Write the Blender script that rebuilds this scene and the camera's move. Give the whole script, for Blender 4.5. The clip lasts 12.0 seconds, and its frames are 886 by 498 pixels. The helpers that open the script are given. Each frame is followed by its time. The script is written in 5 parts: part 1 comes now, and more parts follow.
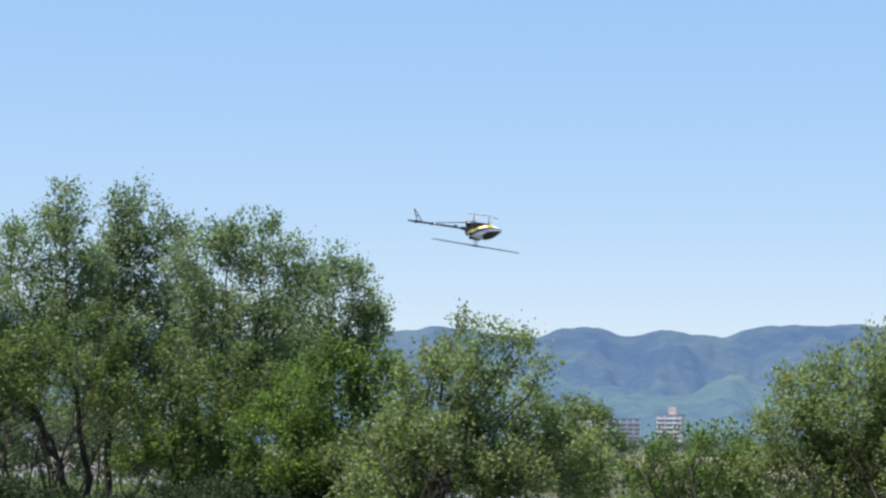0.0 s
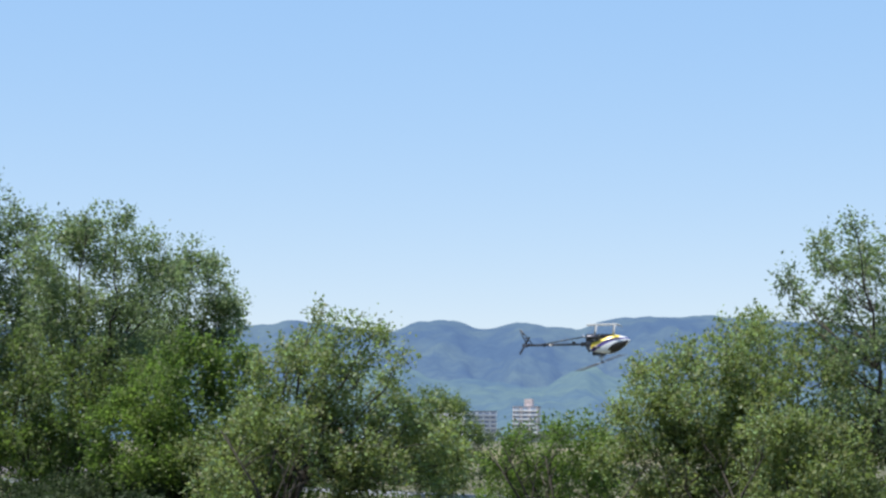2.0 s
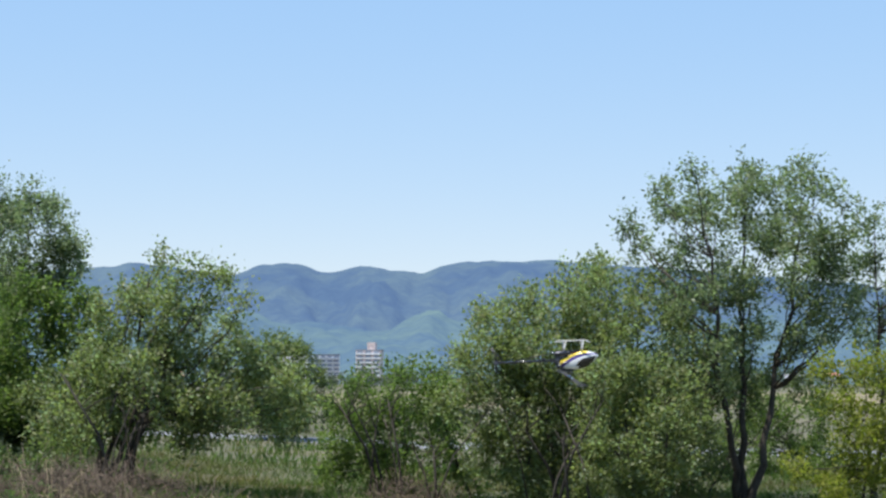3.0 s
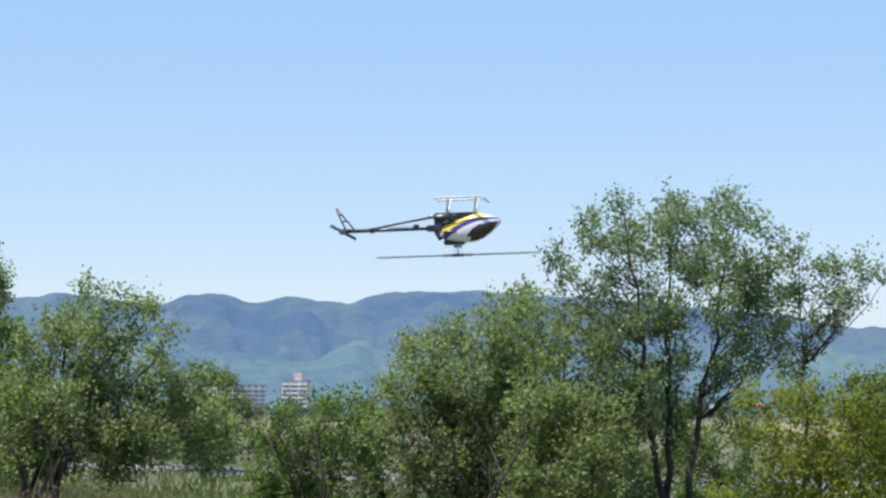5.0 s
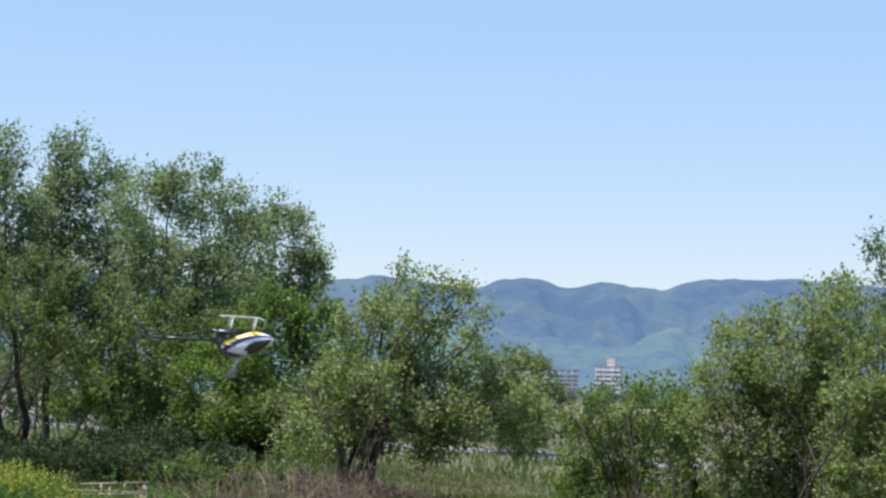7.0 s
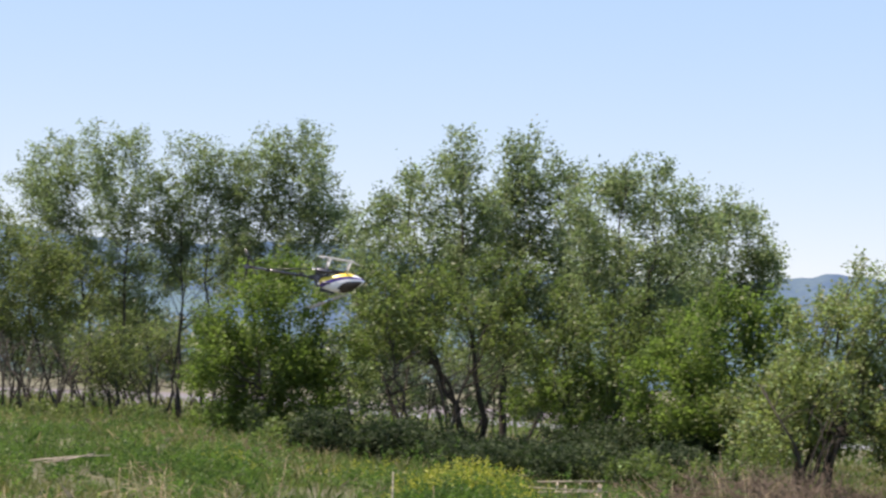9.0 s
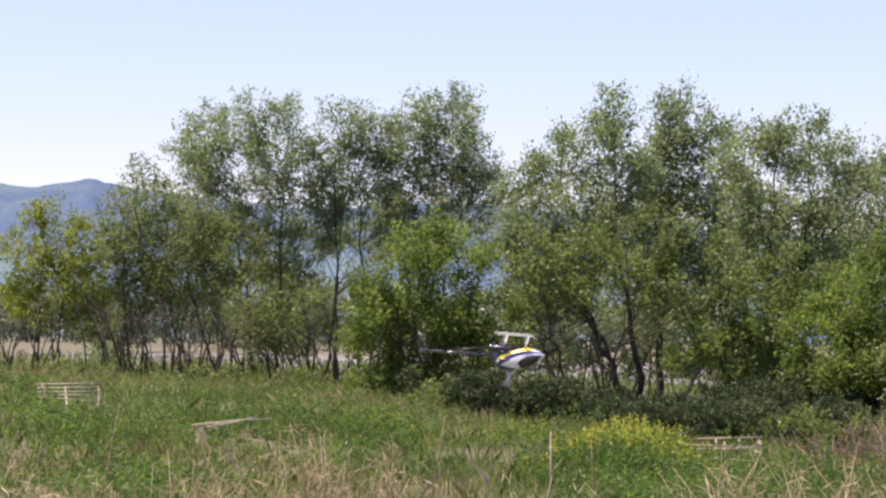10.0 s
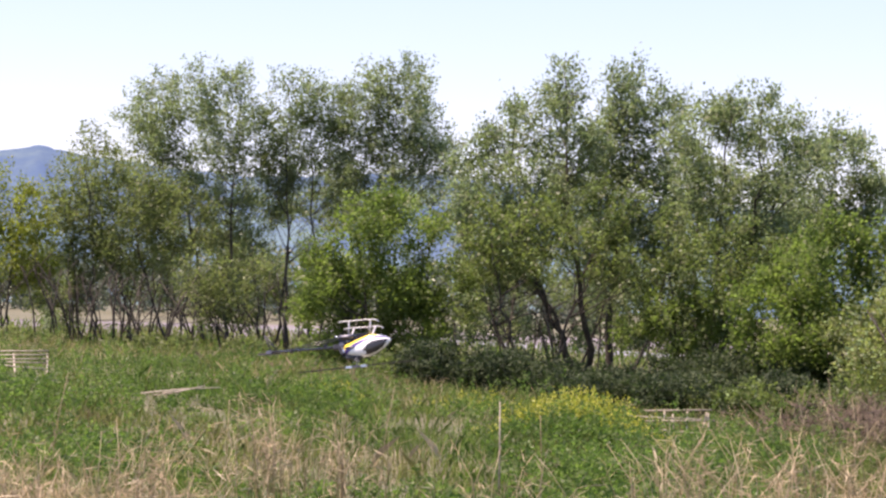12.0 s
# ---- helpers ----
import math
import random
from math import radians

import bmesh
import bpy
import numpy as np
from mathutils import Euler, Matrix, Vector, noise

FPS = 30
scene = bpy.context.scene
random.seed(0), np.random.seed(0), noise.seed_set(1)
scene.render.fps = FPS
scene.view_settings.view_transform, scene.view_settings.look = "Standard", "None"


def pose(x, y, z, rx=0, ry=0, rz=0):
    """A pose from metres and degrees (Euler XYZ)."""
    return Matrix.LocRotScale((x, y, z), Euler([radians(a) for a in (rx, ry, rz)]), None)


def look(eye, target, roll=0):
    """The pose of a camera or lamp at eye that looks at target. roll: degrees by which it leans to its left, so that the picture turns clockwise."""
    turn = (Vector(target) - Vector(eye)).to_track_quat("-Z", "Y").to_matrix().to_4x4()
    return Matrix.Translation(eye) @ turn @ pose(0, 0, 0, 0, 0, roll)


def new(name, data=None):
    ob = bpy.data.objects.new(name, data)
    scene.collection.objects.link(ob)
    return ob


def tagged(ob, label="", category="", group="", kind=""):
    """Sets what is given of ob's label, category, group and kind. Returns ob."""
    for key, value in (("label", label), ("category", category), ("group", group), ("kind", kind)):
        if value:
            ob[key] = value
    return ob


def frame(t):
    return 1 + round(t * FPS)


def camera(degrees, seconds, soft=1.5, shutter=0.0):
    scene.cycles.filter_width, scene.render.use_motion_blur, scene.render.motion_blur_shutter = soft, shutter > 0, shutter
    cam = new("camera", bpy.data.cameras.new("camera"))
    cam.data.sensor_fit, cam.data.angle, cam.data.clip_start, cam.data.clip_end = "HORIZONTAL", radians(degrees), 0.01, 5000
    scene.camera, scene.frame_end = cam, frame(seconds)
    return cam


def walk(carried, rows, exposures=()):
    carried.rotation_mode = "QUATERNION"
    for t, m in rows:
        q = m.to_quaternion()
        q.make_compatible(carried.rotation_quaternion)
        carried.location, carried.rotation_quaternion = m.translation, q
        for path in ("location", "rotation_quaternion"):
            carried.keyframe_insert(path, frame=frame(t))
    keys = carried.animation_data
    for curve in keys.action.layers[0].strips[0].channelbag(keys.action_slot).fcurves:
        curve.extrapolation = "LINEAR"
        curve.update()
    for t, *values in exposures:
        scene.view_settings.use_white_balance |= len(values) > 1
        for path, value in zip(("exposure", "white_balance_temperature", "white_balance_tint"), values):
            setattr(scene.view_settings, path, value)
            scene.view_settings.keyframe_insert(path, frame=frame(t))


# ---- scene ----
cam = camera(25.0, 12.0, soft=2.5, shutter=0.12)
walk(cam, [
    (0.0, pose(0, 0, 2.20, 95.576, -0.712, -0.080)),
    (0.5, pose(0, 0, 2.20, 95.635, -0.407, -0.321)),
    (1.0, pose(0, 0, 2.20, 95.656, -0.588, -0.851)),
    (1.5, pose(0, 0, 2.20, 95.488, -0.109, -2.278)),
    (2.0, pose(0, 0, 2.20, 95.418, -0.059, -4.160)),
    (2.5, pose(0, 0, 2.20, 94.673, -0.160, -6.657)),
    (3.0, pose(0, 0, 2.20, 93.808, -0.093, -8.650)),
    (3.5, pose(0, 0, 2.20, 93.413, 0.139, -10.460)),
    (3.7, pose(0, 0, 2.20, 93.745, 0.186, -10.721)),
    (5.3, pose(0, 0, 2.20, 94.875, -0.129, -10.609)),
    (5.5, pose(0, 0, 2.20, 95.008, -0.143, -9.211)),
    (6.0, pose(0, 0, 2.20, 94.359, -1.250, -3.436)),
    (6.5, pose(0, 0, 2.20, 93.643, -1.549, -1.818)),
    (6.7, pose(0, 0, 2.20, 94.057, -1.414, -1.878)),
    (8.3, pose(0, 0, 2.20, 94.237, -1.388, 3.403)),
    (8.5, pose(0, 0, 2.20, 94.190, -1.491, 5.618)),
    (9.0, pose(0, 0, 2.20, 93.803, -1.765, 11.105)),
    (9.5, pose(0, 0, 2.20, 93.712, -1.375, 15.460)),
    (10.0, pose(0, 0, 2.20, 92.556, -0.733, 15.558)),
    (10.5, pose(0, 0, 2.20, 91.472, -1.336, 15.257)),
    (11.0, pose(0, 0, 2.20, 91.216, -1.358, 14.724)),
    (11.5, pose(0, 0, 2.20, 91.350, -1.240, 14.244)),
    (12.0, pose(0, 0, 2.20, 91.736, -1.226, 14.136)),
], exposures=[(0.0, 0.55, 6350, 10), (3.7, 0.57, 6350, 9), (6.7, 0.61, 6450, 11), (8.3, 0.65, 6700, 12), (9.0, 0.8, 7250, 19), (9.5, 0.9, 7500, 26), (10.5, 1.0, 7500, 30), (12.0, 1.16, 7500, 32)])

# ---------------------------------------------------------------- light
SUN_AZ, SUN_EL = 108.0, 69.0      # degrees to the left of the y axis, above the horizon
world = bpy.data.worlds.new("sky")
scene.world = world
world.use_nodes = True
wn = world.node_tree.nodes
sky = wn.new("ShaderNodeTexSky")
sky.sky_type = "NISHITA"
sky.sun_disc = False
sky.sun_elevation, sky.sun_rotation = radians(SUN_EL), radians(-SUN_AZ)
sky.air_density, sky.dust_density, sky.ozone_density = 1.0, 0.45, 4.0
haze = wn.new("ShaderNodeGamma")           # thin spring haze evens the sky out
haze.inputs["Gamma"].default_value = 0.2
tone = wn.new("ShaderNodeHueSaturation")
tone.inputs["Saturation"].default_value, tone.inputs["Value"].default_value = 3.1, 2.82
world.node_tree.links.new(sky.outputs[0], haze.inputs["Color"])
world.node_tree.links.new(haze.outputs[0], tone.inputs["Color"])
wash = wn.new("ShaderNodeMix")
wash.data_type, wash.blend_type = "RGBA", "MULTIPLY"
wash.inputs[0].default_value, wash.inputs[7].default_value = 1.0, (0.93, 0.95, 1.06, 1)
world.node_tree.links.new(tone.outputs[0], wash.inputs[6])
world.node_tree.links.new(wash.outputs[2], wn["Background"].inputs["Color"])
wn["Background"].inputs["Strength"].default_value = 0.15
sun = new("sun", bpy.data.lights.new("sun", "SUN"))
sun.data.energy, sun.data.angle, sun.data.color = 5.0, radians(0.5), (1.0, 0.95, 0.86)
sun_from = Vector((-math.sin(radians(SUN_AZ)) * math.cos(radians(SUN_EL)), math.cos(radians(SUN_AZ)) * math.cos(radians(SUN_EL)), math.sin(radians(SUN_EL))))
sun.matrix_world = look(sun_from * 50, (0, 0, 0))


# ---------------------------------------------------------------- materials
def nodes_of(name):
    mat = bpy.data.materials.new(name)
    mat.use_nodes = True
    nt = mat.node_tree
    return mat, nt, nt.nodes["Principled BSDF"]


def ramp(nt, source, stops):
    r = nt.nodes.new("ShaderNodeValToRGB")
    el = r.color_ramp.elements
    while len(el) < len(stops):
        el.new(0.5)
    for e, (p, c) in zip(el, stops):
        e.position, e.color = p, (*c, 1)
    nt.links.new(source, r.inputs[0])
    return r.outputs[0]


def noise_of(nt, scale, detail=4.0, rough=0.55, coord="Object"):
    tc = nt.nodes.new("ShaderNodeTexCoord")
    n = nt.nodes.new("ShaderNodeTexNoise")
    n.inputs["Scale"].default_value, n.inputs["Detail"].default_value, n.inputs["Roughness"].default_value = scale, detail, rough
    nt.links.new(tc.outputs[coord], n.inputs["Vector"])
    return n.outputs["Fac"]


def blend(nt, fac, a, b, mode="MIX"):
    m = nt.nodes.new("ShaderNodeMix")
    m.data_type, m.blend_type = "RGBA", mode
    for socket, v in ((m.inputs[0], fac), (m.inputs[6], a), (m.inputs[7], b)):
        if isinstance(v, (int, float)):
            socket.default_value = v
        elif isinstance(v, tuple):
            socket.default_value = (*v, 1)
        else:
            nt.links.new(v, socket)
    return m.outputs[2]


def bumped(nt, bsdf, height, strength, distance):
    b = nt.nodes.new("ShaderNodeBump")
    b.inputs["Strength"].default_value, b.inputs["Distance"].default_value = strength, distance
    nt.links.new(height, b.inputs["Height"])
    nt.links.new(b.outputs[0], bsdf.inputs["Normal"])


def surface(name, dark, light, scale, rough=0.8, metal=0.0, bump=0.3, depth=0.01, fine=8.0, coat=0.0):
    """A surface whose colour wanders between two tones at two scales."""
    mat, nt, b = nodes_of(name)
    big, small = noise_of(nt, scale), noise_of(nt, scale * fine, 3.0)
    mid = tuple((p + q) / 2 for p, q in zip(dark, light))
    col = ramp(nt, big, [(0.3, dark), (0.5, mid), (0.7, light)])
    tone = ramp(nt, small, [(0.3, (0.7, 0.7, 0.7)), (0.7, (1.25, 1.25, 1.25))])
    nt.links.new(blend(nt, 1.0, col, tone, "MULTIPLY"), b.inputs["Base Color"])
    b.inputs["Roughness"].default_value, b.inputs["Metallic"].default_value, b.inputs["Coat Weight"].default_value = rough, metal, coat
    if bump:
        bumped(nt, b, small, bump, depth)
    return mat


def foliage(name, dark, mid, light, gloss=0.45, through_light=0.62, pale=0.0, patch=None, calm=0.35):
    """Leaves: each leaf has its own tone, light passes through them, and undersides may be pale."""
    mat, nt, b = nodes_of(name)
    geo = nt.nodes.new("ShaderNodeNewGeometry")
    each = ramp(nt, geo.outputs["Random Per Island"], [(0.0, tuple(p + (q - p) * calm for p, q in zip(dark, mid))), (0.45, mid), (1.0, tuple(p + (q - p) * calm for p, q in zip(light, mid)))])
    wide = ramp(nt, noise_of(nt, 0.9, 2.0), [(0.35, (0.75, 0.78, 0.75)), (0.65, (1.2, 1.15, 1.05))])
    col = blend(nt, 1.0, each, wide, "MULTIPLY")
    if patch:
        where = ramp(nt, noise_of(nt, 0.28, 5.0, 0.6), [(0.46, (0, 0, 0)), (0.62, (0.85, 0.85, 0.85))])
        col = blend(nt, where, col, patch)
    if pale:
        hit = nt.nodes.new("ShaderNodeMath")
        hit.operation, hit.inputs[1].default_value = "GREATER_THAN", 1.0 - pale
        m = nt.nodes.new("ShaderNodeMath")
        m.operation, m.inputs[1].default_value = "MULTIPLY", 7.31
        fr = nt.nodes.new("ShaderNodeMath")
        fr.operation = "FRACT"
        nt.links.new(geo.outputs["Random Per Island"], m.inputs[0])
        nt.links.new(m.outputs[0], fr.inputs[0])
        nt.links.new(fr.outputs[0], hit.inputs[0])
        col = blend(nt, hit.outputs[0], col, (0.3, 0.35, 0.22))
    nt.links.new(col, b.inputs["Base Color"])
    b.inputs["Roughness"].default_value = gloss
    b.inputs["Specular IOR Level"].default_value = 0.35
    tr = nt.nodes.new("ShaderNodeBsdfTranslucent")
    nt.links.new(blend(nt, 1.0, col, (0.98, 1.2, 0.82), "MULTIPLY"), tr.inputs["Color"])
    mx = nt.nodes.new("ShaderNodeMixShader")
    mx.inputs[0].default_value = through_light
    nt.links.new(b.outputs[0], mx.inputs[1])
    nt.links.new(tr.outputs[0], mx.inputs[2])
    nt.links.new(mx.outputs[0], nt.nodes["Material Output"].inputs["Surface"])
    return mat


def plain(name, colour, rough=0.5, metal=0.0, coat=0.0, wear=0.12):
    lo = tuple(c * (1 - wear) for c in colour)
    hi = tuple(min(1.0, c * (1 + wear)) for c in colour)
    return surface(name, lo, hi, 9.0, rough, metal, 0.05, 0.001, 6.0, coat)


leaf_willow = foliage("willow_leaves", (0.1, 0.132, 0.064), (0.175, 0.212, 0.113), (0.285, 0.32, 0.205), pale=0.1, through_light=0.6)
leaf_olive = foliage("olive_leaves", (0.088, 0.108, 0.044), (0.15, 0.176, 0.073), (0.225, 0.252, 0.12))
leaf_green = foliage("fresh_leaves", (0.074, 0.114, 0.028), (0.134, 0.186, 0.048), (0.215, 0.27, 0.092))
leaf_lime = foliage("lime_leaves", (0.12, 0.145, 0.022), (0.21, 0.23, 0.035), (0.3, 0.31, 0.08))
leaf_silver = foliage("silvery_leaves", (0.12, 0.145, 0.048), (0.2, 0.225, 0.086), (0.31, 0.335, 0.165), pale=0.2)
leaf_mid = foliage("mid_green_leaves", (0.068, 0.096, 0.03), (0.125, 0.158, 0.054), (0.205, 0.24, 0.098), pale=0.06)
# dark leaves of hedge and one tree; below the willows also painted shade
leaf_dark = foliage("dark_and_shade_leaves", (0.022, 0.036, 0.016), (0.038, 0.058, 0.024), (0.07, 0.095, 0.042), gloss=0.75, through_light=0.35)
# greyed, bluer leaf tones: haze of distance mixed into the colour
leaf_far = foliage("hazed_far_leaves", (0.085, 0.11, 0.085), (0.11, 0.135, 0.1), (0.15, 0.17, 0.125), through_light=0.25)
grass_green = foliage("green_grass", (0.05, 0.092, 0.02), (0.1, 0.158, 0.036), (0.17, 0.222, 0.07), patch=(0.22, 0.17, 0.085), calm=0.0)
grass_dry = foliage("dry_grass", (0.2, 0.148, 0.095), (0.36, 0.275, 0.18), (0.52, 0.42, 0.295), through_light=0.25, calm=0.0)
weed_leaf = foliage("weed_leaves", (0.048, 0.092, 0.022), (0.09, 0.155, 0.036), (0.16, 0.222, 0.07), calm=0.0)
petal = foliage("yellow_petals", (0.26, 0.27, 0.035), (0.36, 0.36, 0.045), (0.46, 0.44, 0.09), through_light=0.3)
bark = surface("bark", (0.022, 0.018, 0.014), (0.07, 0.058, 0.046), 2.0, 0.95, bump=0.9, depth=0.02, fine=10)
dead_wood = surface("dead_twigs", (0.07, 0.05, 0.035), (0.2, 0.148, 0.105), 3.0, 0.95, bump=0.5)
bamboo = surface("weathered_bamboo", (0.2, 0.165, 0.12), (0.37, 0.32, 0.245), 2.5, 0.6, bump=0.2, depth=0.003)
soil = surface("field_soil", (0.06, 0.066, 0.03), (0.13, 0.112, 0.068), 0.16, 0.95, bump=0.8, depth=0.06, fine=18)
gravel = surface("grey_gravel", (0.095, 0.08, 0.084), (0.165, 0.14, 0.145), 0.08, 0.9, bump=0.5, depth=0.03, fine=40)
asphalt = surface("asphalt", (0.13, 0.135, 0.15), (0.2, 0.2, 0.215), 0.2, 0.85, bump=0.3, fine=30)
concrete = surface("pale_concrete", (0.64, 0.65, 0.68), (0.74, 0.75, 0.77), 0.05, 0.85, bump=0.1)
brick_pink = surface("pinkish_render", (0.6, 0.49, 0.47), (0.7, 0.58, 0.56), 0.05, 0.85, bump=0.1)
# pane colour lifted towards blue to carry the haze over the far town
window_glass = plain("haze_paled_window", (0.26, 0.3, 0.38), 0.15)
roof_grey = plain("grey_roof", (0.25, 0.25, 0.28), 0.7)
roof_red = plain("red_roof", (0.4, 0.16, 0.12), 0.7)
white_wall = plain("white_wall", (0.75, 0.75, 0.75), 0.8)
levee_turf = surface("levee_turf", (0.1, 0.1, 0.045), (0.2, 0.16, 0.09), 0.12, 0.95, bump=0.6, depth=0.1, fine=12)

carbon = plain("black_carbon", (0.02, 0.02, 0.024), 0.35)
boom_carbon = plain("polished_carbon_tube", (0.03, 0.028, 0.032), 0.22, 0.0, 0.8)
blade_black = plain("matt_black_blade", (0.025, 0.025, 0.028), 0.8)
steel = plain("bright_metal", (0.62, 0.62, 0.64), 0.25, 0.9)
alu_dark = plain("dark_anodised_metal", (0.1, 0.1, 0.12), 0.35, 0.7)
skid_white = plain("white_plastic", (0.48, 0.48, 0.48), 0.35)
smoke_window = plain("smoked_canopy_window", (0.035, 0.03, 0.03), 0.22, 0.0, 0.3)
red_part = plain("red_plastic", (0.45, 0.05, 0.04), 0.4)


def canopy_paint():
    """White gloss paint with a yellow flash and a purple stripe, laid out along the canopy."""
    mat, nt, b = nodes_of("canopy_paint")
    tc, sep = nt.nodes.new("ShaderNodeTexCoord"), nt.nodes.new("ShaderNodeSeparateXYZ")
    nt.links.new(tc.outputs["Object"], sep.inputs[0])

    def op(kind, a, c):
        m = nt.nodes.new("ShaderNodeMath")
        m.operation = kind
        for s, v in zip(m.inputs, (a, c)):
            if isinstance(v, (int, float)):
                s.default_value = v
            else:
                nt.links.new(v, s)
        return m.outputs[0]
    x, z = sep.outputs[0], sep.outputs[2]
    u = op("SUBTRACT", x, 0.094)
    mid = op("ADD", op("ADD", op("MULTIPLY", u, -0.45), op("MULTIPLY", op("MULTIPLY", u, u), 1.0)), -0.012)
    wide = op("MAXIMUM", op("SUBTRACT", 0.027, op("MULTIPLY", op("ADD", x, 0.03), 0.05)), 0.007)
    off = op("SUBTRACT", z, mid)
    purple = op("LESS_THAN", op("ABSOLUTE", off, 0.0), wide)
    below = op("LESS_THAN", off, op("MULTIPLY", wide, -1.0))
    flash = op("MULTIPLY", below, op("LESS_THAN", op("ADD", x, op("MULTIPLY", z, 0.9)), 0.195))
    col = blend(nt, flash, (0.8, 0.8, 0.8), (0.82, 0.6, 0.04))
    col = blend(nt, purple, col, (0.06, 0.03, 0.2))
    dirt = ramp(nt, noise_of(nt, 14.0), [(0.3, (0.9, 0.9, 0.9)), (0.7, (1.0, 1.0, 1.0))])
    nt.links.new(blend(nt, 1.0, col, dirt, "MULTIPLY"), b.inputs["Base Color"])
    b.inputs["Roughness"].default_value, b.inputs["Coat Weight"].default_value = 0.3, 0.5
    return mat


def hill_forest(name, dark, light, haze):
    """Wooded slopes far off: patches of lighter broadleaf and darker conifer, hazed by a blue glow."""
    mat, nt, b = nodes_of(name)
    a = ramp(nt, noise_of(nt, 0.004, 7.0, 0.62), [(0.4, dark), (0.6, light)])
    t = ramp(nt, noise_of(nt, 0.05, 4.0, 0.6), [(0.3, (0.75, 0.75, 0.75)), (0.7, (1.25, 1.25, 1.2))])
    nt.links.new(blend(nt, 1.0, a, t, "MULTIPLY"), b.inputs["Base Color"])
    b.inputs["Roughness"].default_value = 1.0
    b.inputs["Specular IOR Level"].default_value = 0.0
    # blue emission stands in for the haze of distance
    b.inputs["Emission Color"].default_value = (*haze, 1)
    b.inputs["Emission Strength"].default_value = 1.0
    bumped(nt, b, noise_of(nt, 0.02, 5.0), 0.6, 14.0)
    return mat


hill_near = hill_forest("near_hill_haze_forest", (0.028, 0.043, 0.045), (0.055, 0.076, 0.042), (0.068, 0.119, 0.218))
hill_far = hill_forest("far_hill_haze_forest", (0.02, 0.032, 0.036), (0.044, 0.06, 0.042), (0.063, 0.107, 0.222))


# ---------------------------------------------------------------- mesh helpers
def part(name, bm, material, parent=None, label=""):
    """Links a bmesh as one mesh object, under a thing or a part where one is given."""
    me = bpy.data.meshes.new(name)
    bm.to_mesh(me)
    bm.free()
    me.materials.append(material)
    ob = new(name, me)
    if parent:
        ob.parent = parent
    if label:
        ob["label"] = label
    return ob


def polymesh(name, verts, faces, material, parent=None, smooth=False):
    """A mesh from numpy arrays whose faces all have the same number of corners."""
    me = bpy.data.meshes.new(name)
    n, k = faces.shape
    me.vertices.add(len(verts))
    me.vertices.foreach_set("co", np.asarray(verts, dtype=np.float32).ravel())
    me.loops.add(n * k)
    me.loops.foreach_set("vertex_index", faces.astype(np.int32).ravel())
    me.polygons.add(n)
    me.polygons.foreach_set("loop_start", np.arange(0, n * k, k, dtype=np.int32))
    me.polygons.foreach_set("use_smooth", np.full(n, smooth))
    me.update(calc_edges=True)
    me.materials.append(material)
    ob = new(name, me)
    if parent:
        ob.parent = parent
    return ob


def tube(bm, points, radii, sides=6):
    """A tapered tube through points."""
    rings = []
    for i, p in enumerate(points):
        a, b = Vector(points[max(i - 1, 0)]), Vector(points[min(i + 1, len(points) - 1)])
        d = (b - a).normalized()
        s = d.cross(Vector((0.3, 0.9, 0.1))).normalized()
        u = d.cross(s)
        rings.append([bm.verts.new(Vector(p) + (s * math.cos(q) + u * math.sin(q)) * radii[i]) for q in [2 * math.pi * k / sides for k in range(sides)]])
    for r0, r1 in zip(rings, rings[1:]):
        for k in range(sides):
            bm.faces.new((r0[k], r0[(k + 1) % sides], r1[(k + 1) % sides], r1[k])).smooth = True
    bm.faces.new(list(reversed(rings[0])))
    bm.faces.new(rings[-1])


def rod(points, radius, sides=8):
    bm = bmesh.new()
    tube(bm, points, [radius] * len(points) if isinstance(radius, (int, float)) else radius, sides)
    return bm


def block(size, at=(0, 0, 0), bevel=0.0, turn=None):
    bm = bmesh.new()
    bmesh.ops.create_cube(bm, size=1.0)
    bmesh.ops.scale(bm, vec=size, verts=bm.verts)
    if bevel:
        bmesh.ops.bevel(bm, geom=list(bm.edges), offset=bevel, segments=2, affect="EDGES")
    if turn:
        bmesh.ops.rotate(bm, matrix=turn, verts=bm.verts)
    bmesh.ops.translate(bm, vec=at, verts=bm.verts)
    return bm


def smooth_step(x, a, b):
    u = np.clip((np.asarray(x, dtype=float) - a) / (b - a), 0, 1)
    return u * u * (3 - 2 * u)


BANK_AZ = [-30, -22, -8, 0, 10, 17, 27, 40]
BANK_Z = [-0.65, -0.65, -0.6, -0.1, 0.2, 0.6, 0.95, 1.0]


def ground_z(x, y):
    """The lie of the land: a low bank at the camera, a hollow field, higher ground towards the river."""
    x, y = np.asarray(x, dtype=float), np.asarray(y, dtype=float)
    az, d = np.degrees(np.arctan2(-x, y)), np.hypot(x, y)
    rise = np.interp(az, BANK_AZ, BANK_Z)
    far = np.where(rise < 0, 1 - smooth_step(d, 70, 140), 1 - 0.6 * smooth_step(d, 260, 600))
    front = smooth_step(y, -5, 12)
    return rise * smooth_step(d, 12, 44) * far * front + 0.55 * (1 - smooth_step(d, 13, 24))


def wander(x, y, scale, seed=0.0):
    return np.array([noise.fractal(Vector((a * scale, b * scale, seed)), 1.0, 2.0, 3) for a, b in zip(x, y)])


